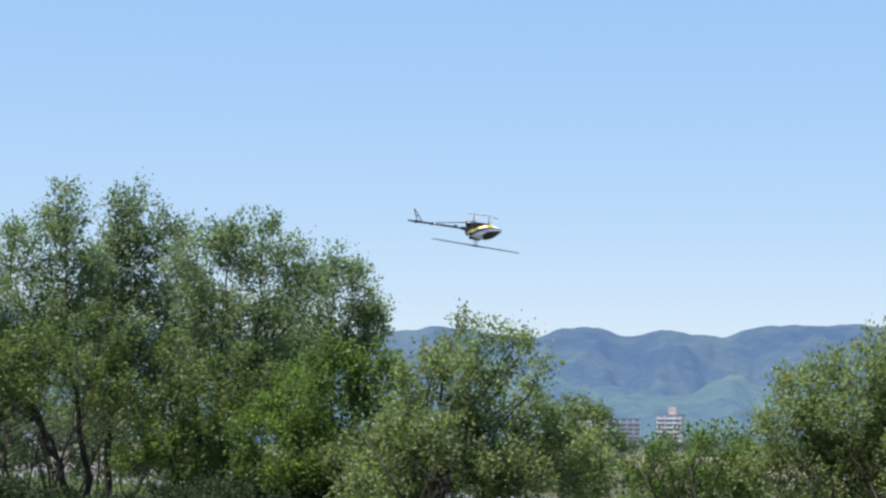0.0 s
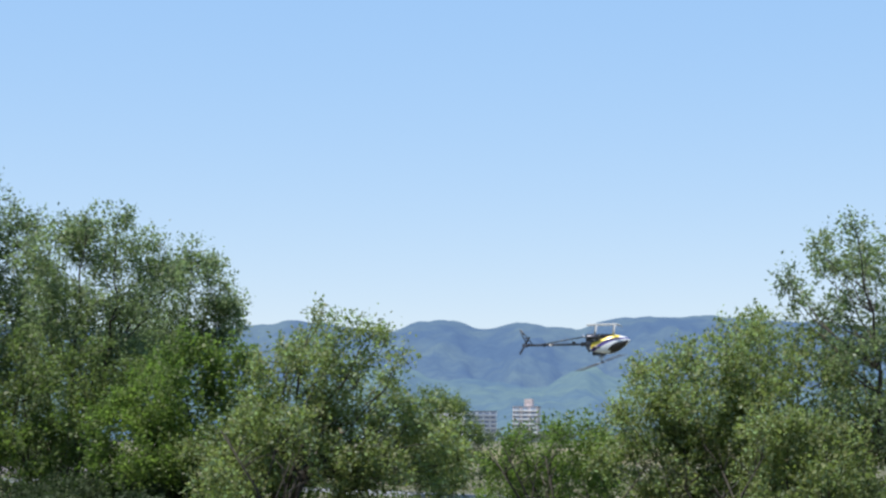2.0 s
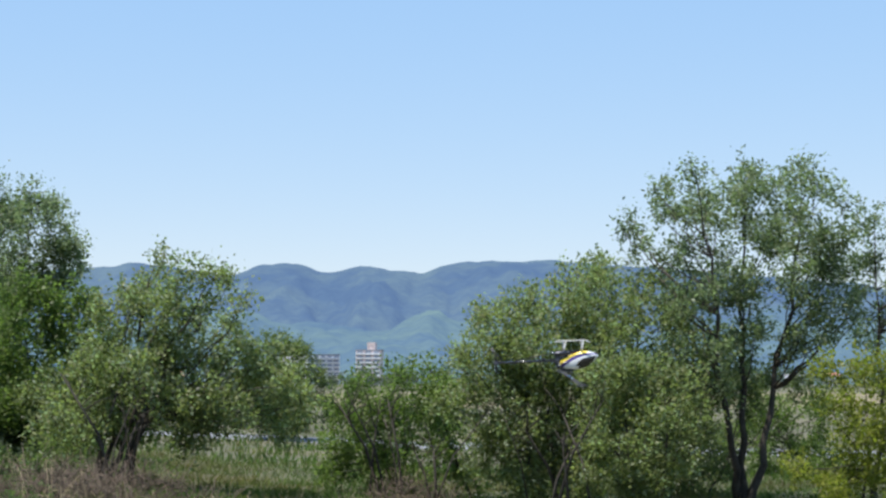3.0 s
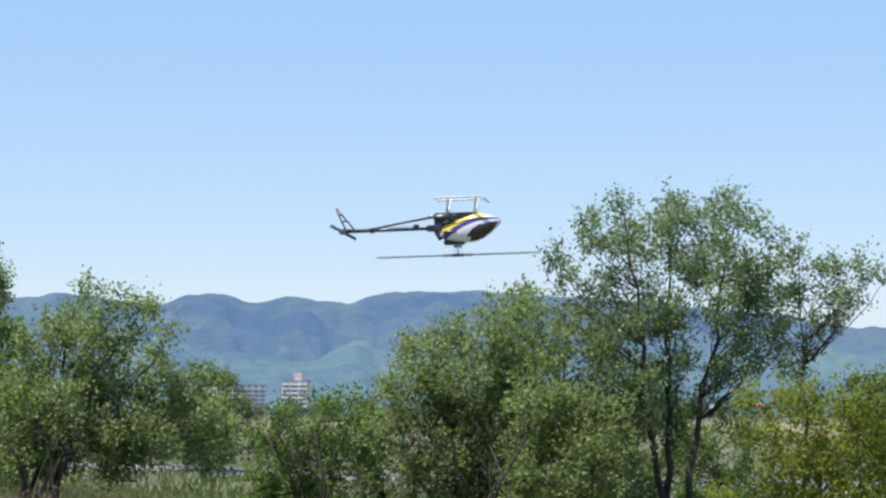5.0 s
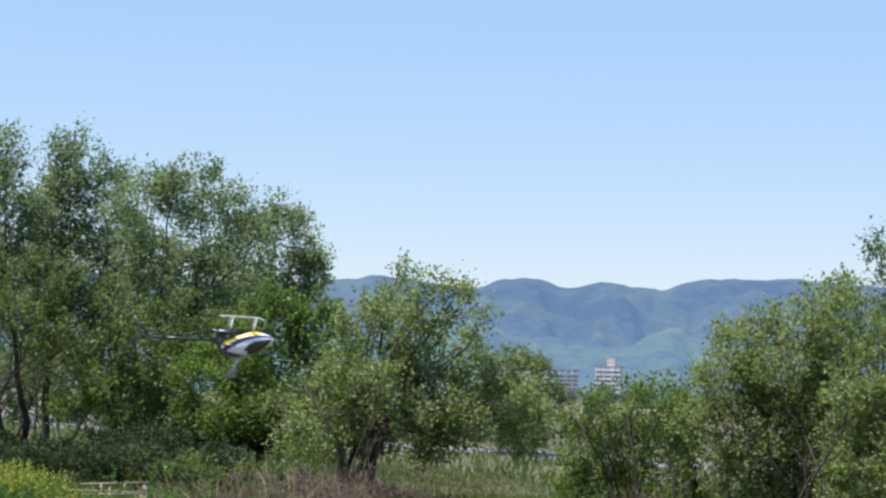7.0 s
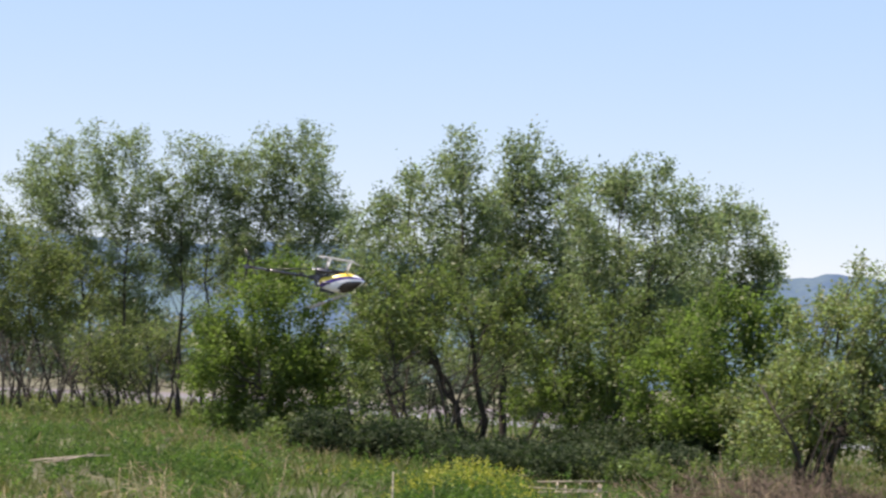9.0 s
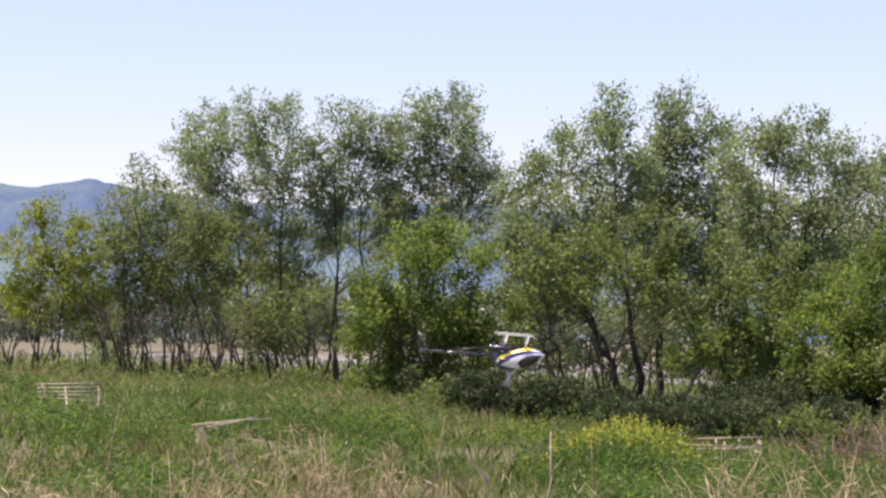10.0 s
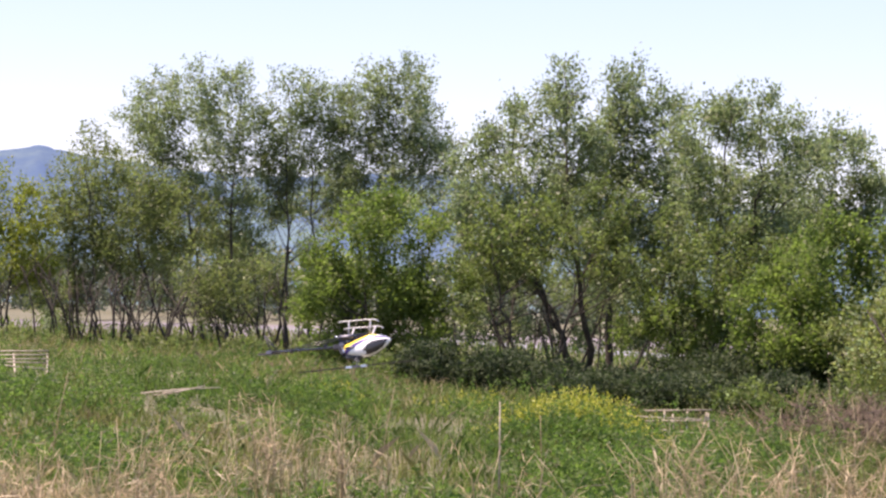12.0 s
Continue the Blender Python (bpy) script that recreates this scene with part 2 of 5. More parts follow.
# ---------------------------------------------------------------- ground
def build_ground():
    ds = np.concatenate([np.linspace(0, 60, 90), np.geomspace(62, 4900, 60)])
    azs = np.radians(np.concatenate([np.linspace(-180, -34, 30)[:-1], np.linspace(-34, 36, 150), np.linspace(36, 180, 30)[1:-1]]))
    n = len(azs)
    d, a = np.meshgrid(ds[1:], azs, indexing="ij")
    x, y = (-np.sin(a) * d).ravel(), (np.cos(a) * d).ravel()
    z = ground_z(x, y)
    lumps = np.where(np.hypot(x, y) < 120, wander(x, y, 0.35) * 0.07, 0)
    v = np.vstack([[[0, 0, 0.55]], np.stack([x, y, z + lumps], 1)])
    i, j = np.meshgrid(np.arange(len(ds) - 2), np.arange(n), indexing="ij")
    i, j = i.ravel(), j.ravel()
    k = (j + 1) % n
    quads = np.stack([1 + i * n + j, 1 + i * n + k, 1 + (i + 1) * n + k, 1 + (i + 1) * n + j], 1)[:, ::-1]
    fan = np.stack([np.zeros(n, int), 1 + np.arange(n), 1 + (np.arange(n) + 1) % n], 1)
    tri = np.concatenate([quads[:, [0, 1, 2]], quads[:, [0, 2, 3]], fan])
    ob = polymesh("ground", v, tri, soil, smooth=True)
    tagged(ob, "uneven river-flat field of earth and trampled dry grass", "ground", kind="structure")


def strip(name, line, width, lift, material, label, category):
    """A ribbon that follows the ground along a line of points."""
    pts = []
    for (x0, y0), (x1, y1) in zip(line, line[1:]):
        for s in np.linspace(0, 1, 14, endpoint=False):
            pts.append((x0 + (x1 - x0) * s, y0 + (y1 - y0) * s))
    pts.append(line[-1])
    rows = 5
    v = []
    for i, p in enumerate(pts):
        a, b = np.array(pts[max(i - 1, 0)]), np.array(pts[min(i + 1, len(pts) - 1)])
        nrm = np.array([-(b - a)[1], (b - a)[0]])
        nrm = nrm / np.linalg.norm(nrm)
        for s in np.linspace(-0.5, 0.5, rows):
            q = np.array(p) + nrm * width * s
            v.append((q[0], q[1], float(ground_z(q[0], q[1])) + lift * (1.0 if abs(s) < 0.5 else 0.0)))
    f = []
    for i in range(len(pts) - 1):
        for k in range(rows - 1):
            a = i * rows + k
            f.append((a, a + 1, a + rows + 1, a + rows))
    ob = polymesh(name, np.array(v), np.array(f)[:, ::-1], material, smooth=True)
    return tagged(ob, label, category, kind="structure")


def polar(az, d):
    return (-math.sin(radians(az)) * d, math.cos(radians(az)) * d)


build_ground()
strip("road", [polar(-30, 78), polar(-10, 84), polar(0, 89), polar(8, 98), polar(15, 112), polar(19, 128)], 4.5, 0.14, asphalt, "narrow grey asphalt path across the river flat", "path")
strip("gravel_bank", [polar(12, 150), polar(18, 125), polar(24, 112), polar(34, 108)], 46, 0.12, gravel, "pale grey-mauve gravel bank beside the river", "gravel bank")


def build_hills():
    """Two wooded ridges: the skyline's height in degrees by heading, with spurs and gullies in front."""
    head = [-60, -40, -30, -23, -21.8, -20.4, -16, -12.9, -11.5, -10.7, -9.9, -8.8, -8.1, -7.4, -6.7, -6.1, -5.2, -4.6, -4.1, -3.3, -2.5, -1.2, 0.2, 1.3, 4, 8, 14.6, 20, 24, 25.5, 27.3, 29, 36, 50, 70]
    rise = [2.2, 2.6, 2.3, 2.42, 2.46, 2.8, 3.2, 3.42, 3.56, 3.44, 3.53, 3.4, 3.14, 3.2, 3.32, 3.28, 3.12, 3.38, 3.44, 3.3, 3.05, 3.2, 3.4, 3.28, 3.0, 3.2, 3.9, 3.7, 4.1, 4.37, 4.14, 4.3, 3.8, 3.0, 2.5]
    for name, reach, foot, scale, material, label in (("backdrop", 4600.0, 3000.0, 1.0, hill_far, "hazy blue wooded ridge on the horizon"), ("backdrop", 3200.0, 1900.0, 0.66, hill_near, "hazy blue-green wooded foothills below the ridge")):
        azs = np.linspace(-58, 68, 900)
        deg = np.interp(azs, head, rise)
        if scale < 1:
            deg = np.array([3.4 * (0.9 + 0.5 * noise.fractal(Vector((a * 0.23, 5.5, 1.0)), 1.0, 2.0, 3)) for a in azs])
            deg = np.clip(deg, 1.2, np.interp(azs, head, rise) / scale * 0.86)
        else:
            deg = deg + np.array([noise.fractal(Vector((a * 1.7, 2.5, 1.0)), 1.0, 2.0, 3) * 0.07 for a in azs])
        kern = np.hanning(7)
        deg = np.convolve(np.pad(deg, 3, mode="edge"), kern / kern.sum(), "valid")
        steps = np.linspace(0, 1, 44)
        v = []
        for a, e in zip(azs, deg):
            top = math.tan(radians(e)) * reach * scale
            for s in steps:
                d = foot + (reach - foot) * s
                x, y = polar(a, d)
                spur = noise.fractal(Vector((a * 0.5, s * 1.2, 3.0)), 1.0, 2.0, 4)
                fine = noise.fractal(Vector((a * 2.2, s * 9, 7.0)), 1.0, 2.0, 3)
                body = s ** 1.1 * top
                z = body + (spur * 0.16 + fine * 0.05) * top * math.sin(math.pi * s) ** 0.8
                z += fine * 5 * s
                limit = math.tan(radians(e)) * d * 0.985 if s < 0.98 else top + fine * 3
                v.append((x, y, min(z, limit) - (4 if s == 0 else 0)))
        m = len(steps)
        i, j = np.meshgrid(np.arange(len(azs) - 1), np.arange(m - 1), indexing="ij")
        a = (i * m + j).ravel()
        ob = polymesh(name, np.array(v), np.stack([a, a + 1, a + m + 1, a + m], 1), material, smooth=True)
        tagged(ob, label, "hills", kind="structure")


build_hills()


def build_levee():
    """A low grassy dyke in front of the town."""
    v, f = [], []
    azs = np.linspace(-26, 6, 80)
    for a in azs:
        wob = noise.noise(Vector((a * 0.6, 0, 0))) * 0.15
        for d, z in ((168, -0.2), (182, 0.7 + wob), (192, 1.15 + wob), (197, 1.2 + wob), (215, -0.2)):
            x, y = polar(a, d)
            v.append((x, y, z))
    for i in range(len(azs) - 1):
        for k in range(4):
            f.append((i * 5 + k, i * 5 + k + 1, (i + 1) * 5 + k + 1, (i + 1) * 5 + k))
    ob = polymesh("levee", np.array(v), np.array(f), levee_turf, smooth=True)
    tagged(ob, "low brownish grass-covered dyke beyond the field", "dyke", kind="structure")


build_levee()


# ---------------------------------------------------------------- town
def tower(label, az, d, width, deep, floors, wall_mat, turn, cap):
    """An apartment block with balcony bands and windows on each storey."""
    x, y = polar(az, d)
    base = float(ground_z(x, y))
    h = floors * 2.95
    root = new("apartment_building")
    root.matrix_basis = pose(x, y, base, 0, 0, az + turn)
    tagged(root, label, "apartment building")
    part("wall", block((width, deep, h), (0, 0, h / 2)), wall_mat, root)
    part("roof", block((width + 0.8, deep + 0.8, 0.7), (0, 0, h + 0.35)), roof_grey, root)
    if cap:
        part("stair_tower", block((width * 0.32, deep * 0.6, cap), (width * 0.1, 0, h + 0.7 + cap / 2)), wall_mat, root)
    bay = max(3, int(width / 5))
    pane = block((width / bay * 0.62, 0.5, 1.5))
    pm = bpy.data.meshes.new("window")
    pane.to_mesh(pm)
    pane.free()
    pm.materials.append(window_glass)
    rail = block((width, 1.3, 1.0), (0, 0, 0))
    rm = bpy.data.meshes.new("balcony")
    rail.to_mesh(rm)
    rail.free()
    rm.materials.append(white_wall if not cap else concrete)
    for k in range(floors):
        b = new("balcony", rm)
        b.parent = root
        b.location = (0, -deep / 2 - 0.65, k * 2.95 + 0.7)
        for i in range(bay):
            w = new("window", pm)
            w.parent = root
            w.location = ((i + 0.5) / bay * width - width / 2, -deep / 2 - 0.15, k * 2.95 + 2.0)


tower("pale apartment block with balconies behind the dyke", -5.1, 1400, 25, 14, 7, concrete, 24, 0)
tower("pinkish tall apartment block with a rooftop stair tower", -6.55, 1380, 17, 15, 8, brick_pink, -8, 5.0)


def house(label, az, d, w, h, deep, wall_mat, roof_mat):
    x, y = polar(az, d)
    root = new("house")
    root.matrix_basis = pose(x, y, float(ground_z(x, y)), 0, 0, az)
    tagged(root, label, "house", group="houses of the far town")
    part("wall", block((w, deep, h), (0, 0, h / 2)), wall_mat, root)
    bm = bmesh.new()
    pts = [(-w / 2 - 0.4, -deep / 2 - 0.4, h), (w / 2 + 0.4, -deep / 2 - 0.4, h), (w / 2 + 0.4, deep / 2 + 0.4, h), (-w / 2 - 0.4, deep / 2 + 0.4, h), (-w / 2 - 0.4, 0, h + deep * 0.3), (w / 2 + 0.4, 0, h + deep * 0.3)]
    vs = [bm.verts.new(p) for p in pts]
    for f in ((0, 1, 5, 4), (2, 3, 4, 5), (0, 4, 3), (1, 2, 5), (3, 2, 1, 0)):
        bm.faces.new([vs[i] for i in f])
    part("roof", bm, roof_mat, root)
    n = max(2, int(w / 4))
    for i in range(n):
        part("window", block((1.7, 0.3, 1.6), ((i + 0.5) / n * w - w / 2, -deep / 2 - 0.05, h * 0.55)), window_glass, root)


house("white low house with a red roof among the trees", -1.0, 1000, 10, 5, 8, white_wall, roof_red)
house("white low house with a grey roof among the trees", -2.2, 1050, 12, 6, 9, white_wall, roof_grey)
house("long white building with a grey roof", -4.2, 1100, 18, 13, 12, white_wall, roof_grey)
house("white low house with a grey roof", -18.6, 1200, 11, 5, 8, white_wall, roof_grey)
house("small pale house with a grey roof", -16.8, 1150, 9, 6, 8, concrete, roof_grey)
house("white house with a red roof", -19.6, 1250, 10, 6, 8, white_wall, roof_red)


# ---------------------------------------------------------------- leaves, trees
RNG = np.random.default_rng(7)


def leaf_cloud(centres, dirs, size, width, per, spread):
    """Leaves round short twigs: per leaves on each, as slim pointed blades. Returns points and faces."""
    n = len(centres) * per
    c = np.repeat(centres, per, axis=0)
    t = np.repeat(dirs, per, axis=0)
    s = RNG.uniform(-1, 1, (n, 1))
    p = c + t * s * spread + RNG.normal(0, spread * 0.22, (n, 3))
    ax = t * 0.8 + RNG.normal(0, 0.75, (n, 3))
    ax[:, 2] -= 0.25
    ax /= np.linalg.norm(ax, axis=1, keepdims=True)
    ref = RNG.normal(0, 1, (n, 3))
    side = np.cross(ax, ref)
    side /= np.linalg.norm(side, axis=1, keepdims=True) + 1e-9
    k = RNG.uniform(0.65, 1.35, (n, 1))
    ln, wd = size * k, width * k
    v = np.stack([p + side * wd * 0.35, p + ax * ln, p + ax * ln * 0.35 - side * wd * 0.65], 1).reshape(-1, 3)
    f = (np.arange(n)[:, None] * 3 + np.arange(3)[None, :])
    return v, f


def in_clumps(clumps, number):
    """Twig places inside rounded clumps, denser towards their skins, drooping and ragged."""
    out, ways = [], []
    for (x, y, z, r), n in zip(clumps, number):
        # a clump is a handful of smaller boughs, so that its outline is uneven
        k = max(6, int(16 * min(1.6, r / 0.5)))
        u = RNG.normal(0, 1, (k, 3))
        u /= np.linalg.norm(u, axis=1, keepdims=True)
        boughs = u * r * RNG.uniform(0.3, 0.95, (k, 1))
        pick = RNG.integers(0, k, n)
        g = RNG.normal(0, 1, (n, 3))
        g /= np.linalg.norm(g, axis=1, keepdims=True)
        rad = np.abs(RNG.normal(0, 1, (n, 1))).clip(0, 2.2) * r * 0.3
        q = boughs[pick] + g * rad
        loose = RNG.uniform(0, 1, n) < 0.6
        q[loose] = (g * r * 1.06 * RNG.uniform(0, 1, (n, 1)) ** 0.42)[loose]
        q[:, 2] *= 0.92
        out.append(q + np.array([x, y, z]))
        w = q / (np.linalg.norm(q, axis=1, keepdims=True) + 1e-6) * 0.7 + np.array([0, 0, 0.35]) + RNG.normal(0, 0.4, (n, 3))
        ways.append(w / np.linalg.norm(w, axis=1, keepdims=True))
    return np.concatenate(out), np.concatenate(ways)


def sprays(clumps, dens):
    """Leafy twigs that fill rounded clumps and point up and out of them, so that outlines are tufted."""
    at, way = [], []
    for x, y, z, r in clumps:
        n = max(4, int(dens * 38 * (r / 0.6) ** 2))
        g = RNG.normal(0, 1, (n, 3))
        g /= np.linalg.norm(g, axis=1, keepdims=True)
        q = g * r * 1.0 * RNG.uniform(0.02, 1, (n, 1)) ** 0.48
        q[:, 2] *= 0.95
        w = g * 0.55 + np.array([0, 0, 0.5]) + RNG.normal(0, 0.35, (n, 3))
        at.append(q + np.array([x, y, z]))
        way.append(w / np.linalg.norm(w, axis=1, keepdims=True))
    return np.concatenate(at), np.concatenate(way)


def spray_leaves(at, way, size, half, per, reach):
    """Pointed leaves set along each twig, most of them turned to the sky."""
    n = len(at) * per
    scale = np.repeat(RNG.uniform(0.65, 1.35, (len(at), 1)), per, axis=0)
    t = np.repeat(way, per, axis=0)
    p = np.repeat(at, per, axis=0) + t * RNG.uniform(-0.5, 0.5, (n, 1)) * reach * scale + RNG.normal(0, reach * 0.16, (n, 3)) * scale
    ax = t * 0.6 + RNG.normal(0, 0.62, (n, 3))
    ax[:, 2] -= 0.2
    ax /= np.linalg.norm(ax, axis=1, keepdims=True)
    face = np.array([0, 0, 0.8]) + RNG.normal(0, 0.8, (n, 3))
    side = np.cross(ax, face)
    side /= np.linalg.norm(side, axis=1, keepdims=True) + 1e-9
    k = RNG.uniform(0.6, 1.4, (n, 1))
    ln, wd = size * k, half * k
    v = np.stack([p, p + ax * ln * 0.42 + side * wd, p + ax * ln, p + ax * ln * 0.42 - side * wd], 1).reshape(-1, 3)
    return v, np.arange(n)[:, None] * 4 + np.arange(4)[None, :]


def bowed(p, q, ctrl, ra, rb, wobble, steps=9):
    """Points and radii of a limb that bows from p to q."""
    pts, rad = [], []
    length = (q - p).length
    for s in np.linspace(0, 1, steps):
        wob = Vector(RNG.normal(0, 1, 3)) * length * wobble if 0 < s < 1 else Vector()
        pts.append(p * (1 - s) ** 2 + ctrl * 2 * s * (1 - s) + q * s * s + wob)
        rad.append(ra + (rb - ra) * s ** 0.8)
    return pts, rad


def tree(label, base, az, leaf_mat, clumps, stems=(0.0,), depth=1.0, leaf=1.0, dens=1.0, r0=0.12, fan=0.2):
    """A tree or bush: a leader from each stem, limbs that rise from the leaders to the clumps of foliage, twigs and leaves.
    clumps: (across, up, radius) from the base; across lies square to the heading az."""
    bx, by, bz = base
    gz = float(ground_z(bx, by))
    root = new("tree" if r0 > 0.065 else "bush")
    root.matrix_basis = pose(bx, by, gz, 0, 0, az)
    tagged(root, label, "tree" if r0 > 0.065 else "bush", group="trees of the river flat")
    lift = bz - gz
    half = (max(c[0] for c in clumps) - min(c[0] for c in clumps)) / 2
    cl = []
    for x, z, r in clumps:
        cl.append((x, RNG.uniform(-1, 1) * min(half, 2.6) * 0.75 * depth, z + lift, r * 0.97))
    for x, far, z, r in list(cl):
        for push in (-0.8, 0.3):
            cl.append((x + RNG.uniform(-1.15, 1.15) * r, push * far + RNG.uniform(-0.4, 0.4) * r, z + RNG.uniform(-1.1, 0.05) * r, r * 0.85))
    # each clump belongs to the stem that it stands over; the highest of them is where the leader ends
    order = sorted(stems)
    mean = sum(c[0] for c in cl) / len(cl)
    span = max(half, 0.3)
    want = [mean + span * 1.3 * ((i + 0.5) / len(order) - 0.5) for i in range(len(order))]
    groups = [[] for _ in order]
    for c in cl:
        groups[min(range(len(order)), key=lambda i: abs(c[0] - want[i]))].append(c)
    share = r0 * (1.0 if len(order) == 1 else 0.8)
    for s, mine in zip(order, groups):
        if not mine:
            continue
        wood = bmesh.new()
        end = max(mine, key=lambda c: c[2])
        foot, top = Vector((s, RNG.uniform(-0.2, 0.2), -0.15)), Vector(end[:3])
        ctrl = foot.lerp(top, 0.45) + Vector(((top.x - s) * (fan + RNG.uniform(-0.2, 0.2)) + RNG.normal(0, 0.15), RNG.normal(0, 0.1), 0.4 - 2 * fan))
        thick = share * (0.55 + 0.45 * min(1.0, len(mine) / 20))
        pts, rad = bowed(foot, top, ctrl, thick, 0.008, 0.008, 14)
        rad[0] *= 1.5
        tube(wood, pts, rad, 8)
        for x, y, z, r in mine:
            q = Vector((x, y, z - r * 0.2))
            if (x, y, z) != end[:3]:
                away = min(math.hypot(x - p.x, y - p.y) for p in pts)
                low = max(0.3 * top.z, z - 0.85 * away - 0.35 * r - 0.3)
                k = max(1, min(range(len(pts)), key=lambda i: abs(pts[i].z - low)))
                p = pts[k]
                ra = min(rad[k] * 0.6, 0.008 + 0.011 * (q - p).length, 0.05 if z > 0.45 * top.z else 0.014)
                bend = p.lerp(q, 0.5) + Vector((x - p.x, y - p.y, 0)) * 0.14 - Vector((0, 0, 0.06 * away))
                tube(wood, *bowed(p, q, bend, ra, 0.006, 0.014), 6)
            for _ in range(4):
                w = Vector(RNG.normal(0, 1, 3)).normalized()
                w.z = abs(w.z) * 0.8 + 0.1
                e = q + w * r * RNG.uniform(0.6, 1.0)
                tube(wood, [q, q.lerp(e, 0.5) + Vector(RNG.normal(0, 0.06, 3)) * r, e], [0.007, 0.005, 0.002], 4)
        part("trunk", wood, bark, root, "dark rough trunk and limbs")
    at, way = sprays(cl, dens)
    v, f = spray_leaves(at, way, 0.095 * leaf, 0.0265 * leaf, 17, 0.42 * leaf)
    polymesh("crown", v, f, leaf_mat, root)["kind"] = "stuff"
    return root


tree('small multi-stemmed tree with thin yellow-green spring leaves', (-27.81, 55.41, 0.94), 26.65, leaf_lime,
     [(-0.22, 5.09, 0.56), (0.71, 4.69, 0.53), (-0.54, 4.31, 0.7), (0.31, 3.99, 0.79), (-0.34, 3.28, 0.88), (1.09, 3.41, 0.7), (0.35, 2.62, 0.88), (-0.65, 2.25, 0.79), (1.2, 2.3, 0.61)],
     stems=(0, -0.34, 0.25, ), depth=1.0, leaf=1.0, dens=0.8, r0=0.07)
tree('leaning multi-stemmed willow with dull olive leaves', (-26.02, 58.47, 0.73), 23.99, leaf_olive,
     [(-0.44, 6.42, 0.62), (-0.85, 5.51, 0.81), (0.2, 5.64, 0.81), (0.92, 5.3, 0.72), (-1.09, 4.43, 0.81), (0.15, 4.38, 1), (1.39, 4.42, 0.81), (-0.53, 3.29, 0.9), (0.71, 3.32, 0.9), (1.91, 4.98, 0.72), (2.11, 3.99, 0.72), (-1.4, 2.91, 0.72), (1.78, 3, 0.72), (-0.15, 2.23, 0.72), (-1, 1.23, 0.58), (-1.71, 1.65, 0.54)],
     stems=(0, 1.15, 1.68, 2.39, -0.44, ), depth=1.0, leaf=1.0, dens=0.8, r0=0.08)
tree('tall airy willow with grey-green leaves and gaps of sky', (-24.25, 63.53, 0.9), 20.89, leaf_willow,
     [(-2.66, 7.47, 0.65), (-1.64, 8.46, 0.77), (-0.42, 8.89, 0.81), (0.72, 9.03, 0.73), (-2.09, 7.3, 0.69), (-1.06, 7.72, 0.81), (0.18, 7.86, 0.88), (1.23, 7.8, 0.69), (-1.49, 6.36, 0.58), (-0.18, 6.79, 0.85), (0.88, 6.63, 0.77), (1.37, 5.88, 0.54), (-0.72, 5.81, 0.48), (-1.08, 5.04, 0.65), (-1.83, 4.63, 0.69), (0.24, 5.27, 0.48)],
     stems=(0, 0.57, ), depth=1.0, leaf=1.0, dens=0.9, r0=0.1)
tree('slender upright willow with a dark straight trunk', (-21.65, 64.46, 0.96), 18.56, leaf_willow,
     [(-0.22, 8.74, 0.69), (0.84, 8.48, 0.73), (-0.68, 7.86, 0.65), (0.38, 7.7, 0.85), (1.44, 7.63, 0.69), (-0.27, 6.81, 0.69), (0.89, 6.65, 0.81), (-0.62, 5.46, 0.65), (0.05, 5.67, 0.58), (1.67, 6.29, 0.62)],
     stems=(0, 0.67, ), depth=1.0, leaf=1.0, dens=0.9, r0=0.1)
tree('tall spreading willow with pale leaves and dark limbs', (-19.73, 65.07, 1.01), 16.87, leaf_willow,
     [(0.55, 9.16, 0.69), (1.6, 9.28, 0.73), (-0.11, 8.37, 0.69), (0.95, 8.21, 0.88), (2.2, 8.62, 0.73), (0.01, 7.31, 0.73), (1.36, 7.15, 0.92), (2.7, 7.86, 0.77), (3.29, 7.01, 0.65), (2.43, 6.8, 0.85), (0.42, 6.26, 0.85), (1.68, 6.1, 0.77), (3.31, 6.24, 0.5), (-0.33, 5.47, 0.69), (0.64, 5.3, 0.65), (2.55, 5.74, 0.48)],
     stems=(0, 0.96, ), depth=1.0, leaf=1.0, dens=0.9, r0=0.1)
tree('thin brownish shrub with sparse olive leaves', (-20.29, 56.46, 0.91), 19.77, leaf_olive,
     [(-1.24, 2.67, 0.51), (-0.73, 2.26, 0.61), (-1.39, 1.74, 0.58), (-0.54, 1.42, 0.61), (0.1, 2.62, 0.58), (-1.03, 0.9, 0.51), (-0.05, 1.77, 0.51)],
     stems=(0, -0.67, 0.5, 1.01, ), depth=1.0, leaf=1.0, dens=0.5, r0=0.05)
tree('rounded bushy willow with fresh bright green leaves', (-13.58, 50.19, 0.25), 15.14, leaf_green,
     [(-0.63, 4.96, 0.44), (-1.43, 4.42, 0.56), (-0.33, 4.37, 0.71), (0.56, 4.17, 0.5), (-2.07, 3.67, 0.53), (-1.04, 3.55, 0.82), (0.14, 3.35, 0.79), (1.03, 3.08, 0.47), (-2.35, 2.85, 0.59), (-1.46, 2.58, 0.76), (-0.28, 2.31, 0.85), (0.76, 2.19, 0.59), (-2.54, 1.97, 0.5), (-1.73, 1.55, 0.71), (-0.69, 1.28, 0.76), (0.34, 1.15, 0.71), (-2.3, 0.95, 0.5), (-1.11, 0.53, 0.62), (-0.08, 0.41, 0.65), (0.92, 1.31, 0.35)],
     stems=(0, -0.29, 0.29, -0.81, ), depth=1.0, leaf=1.0, dens=1.3, r0=0.08)
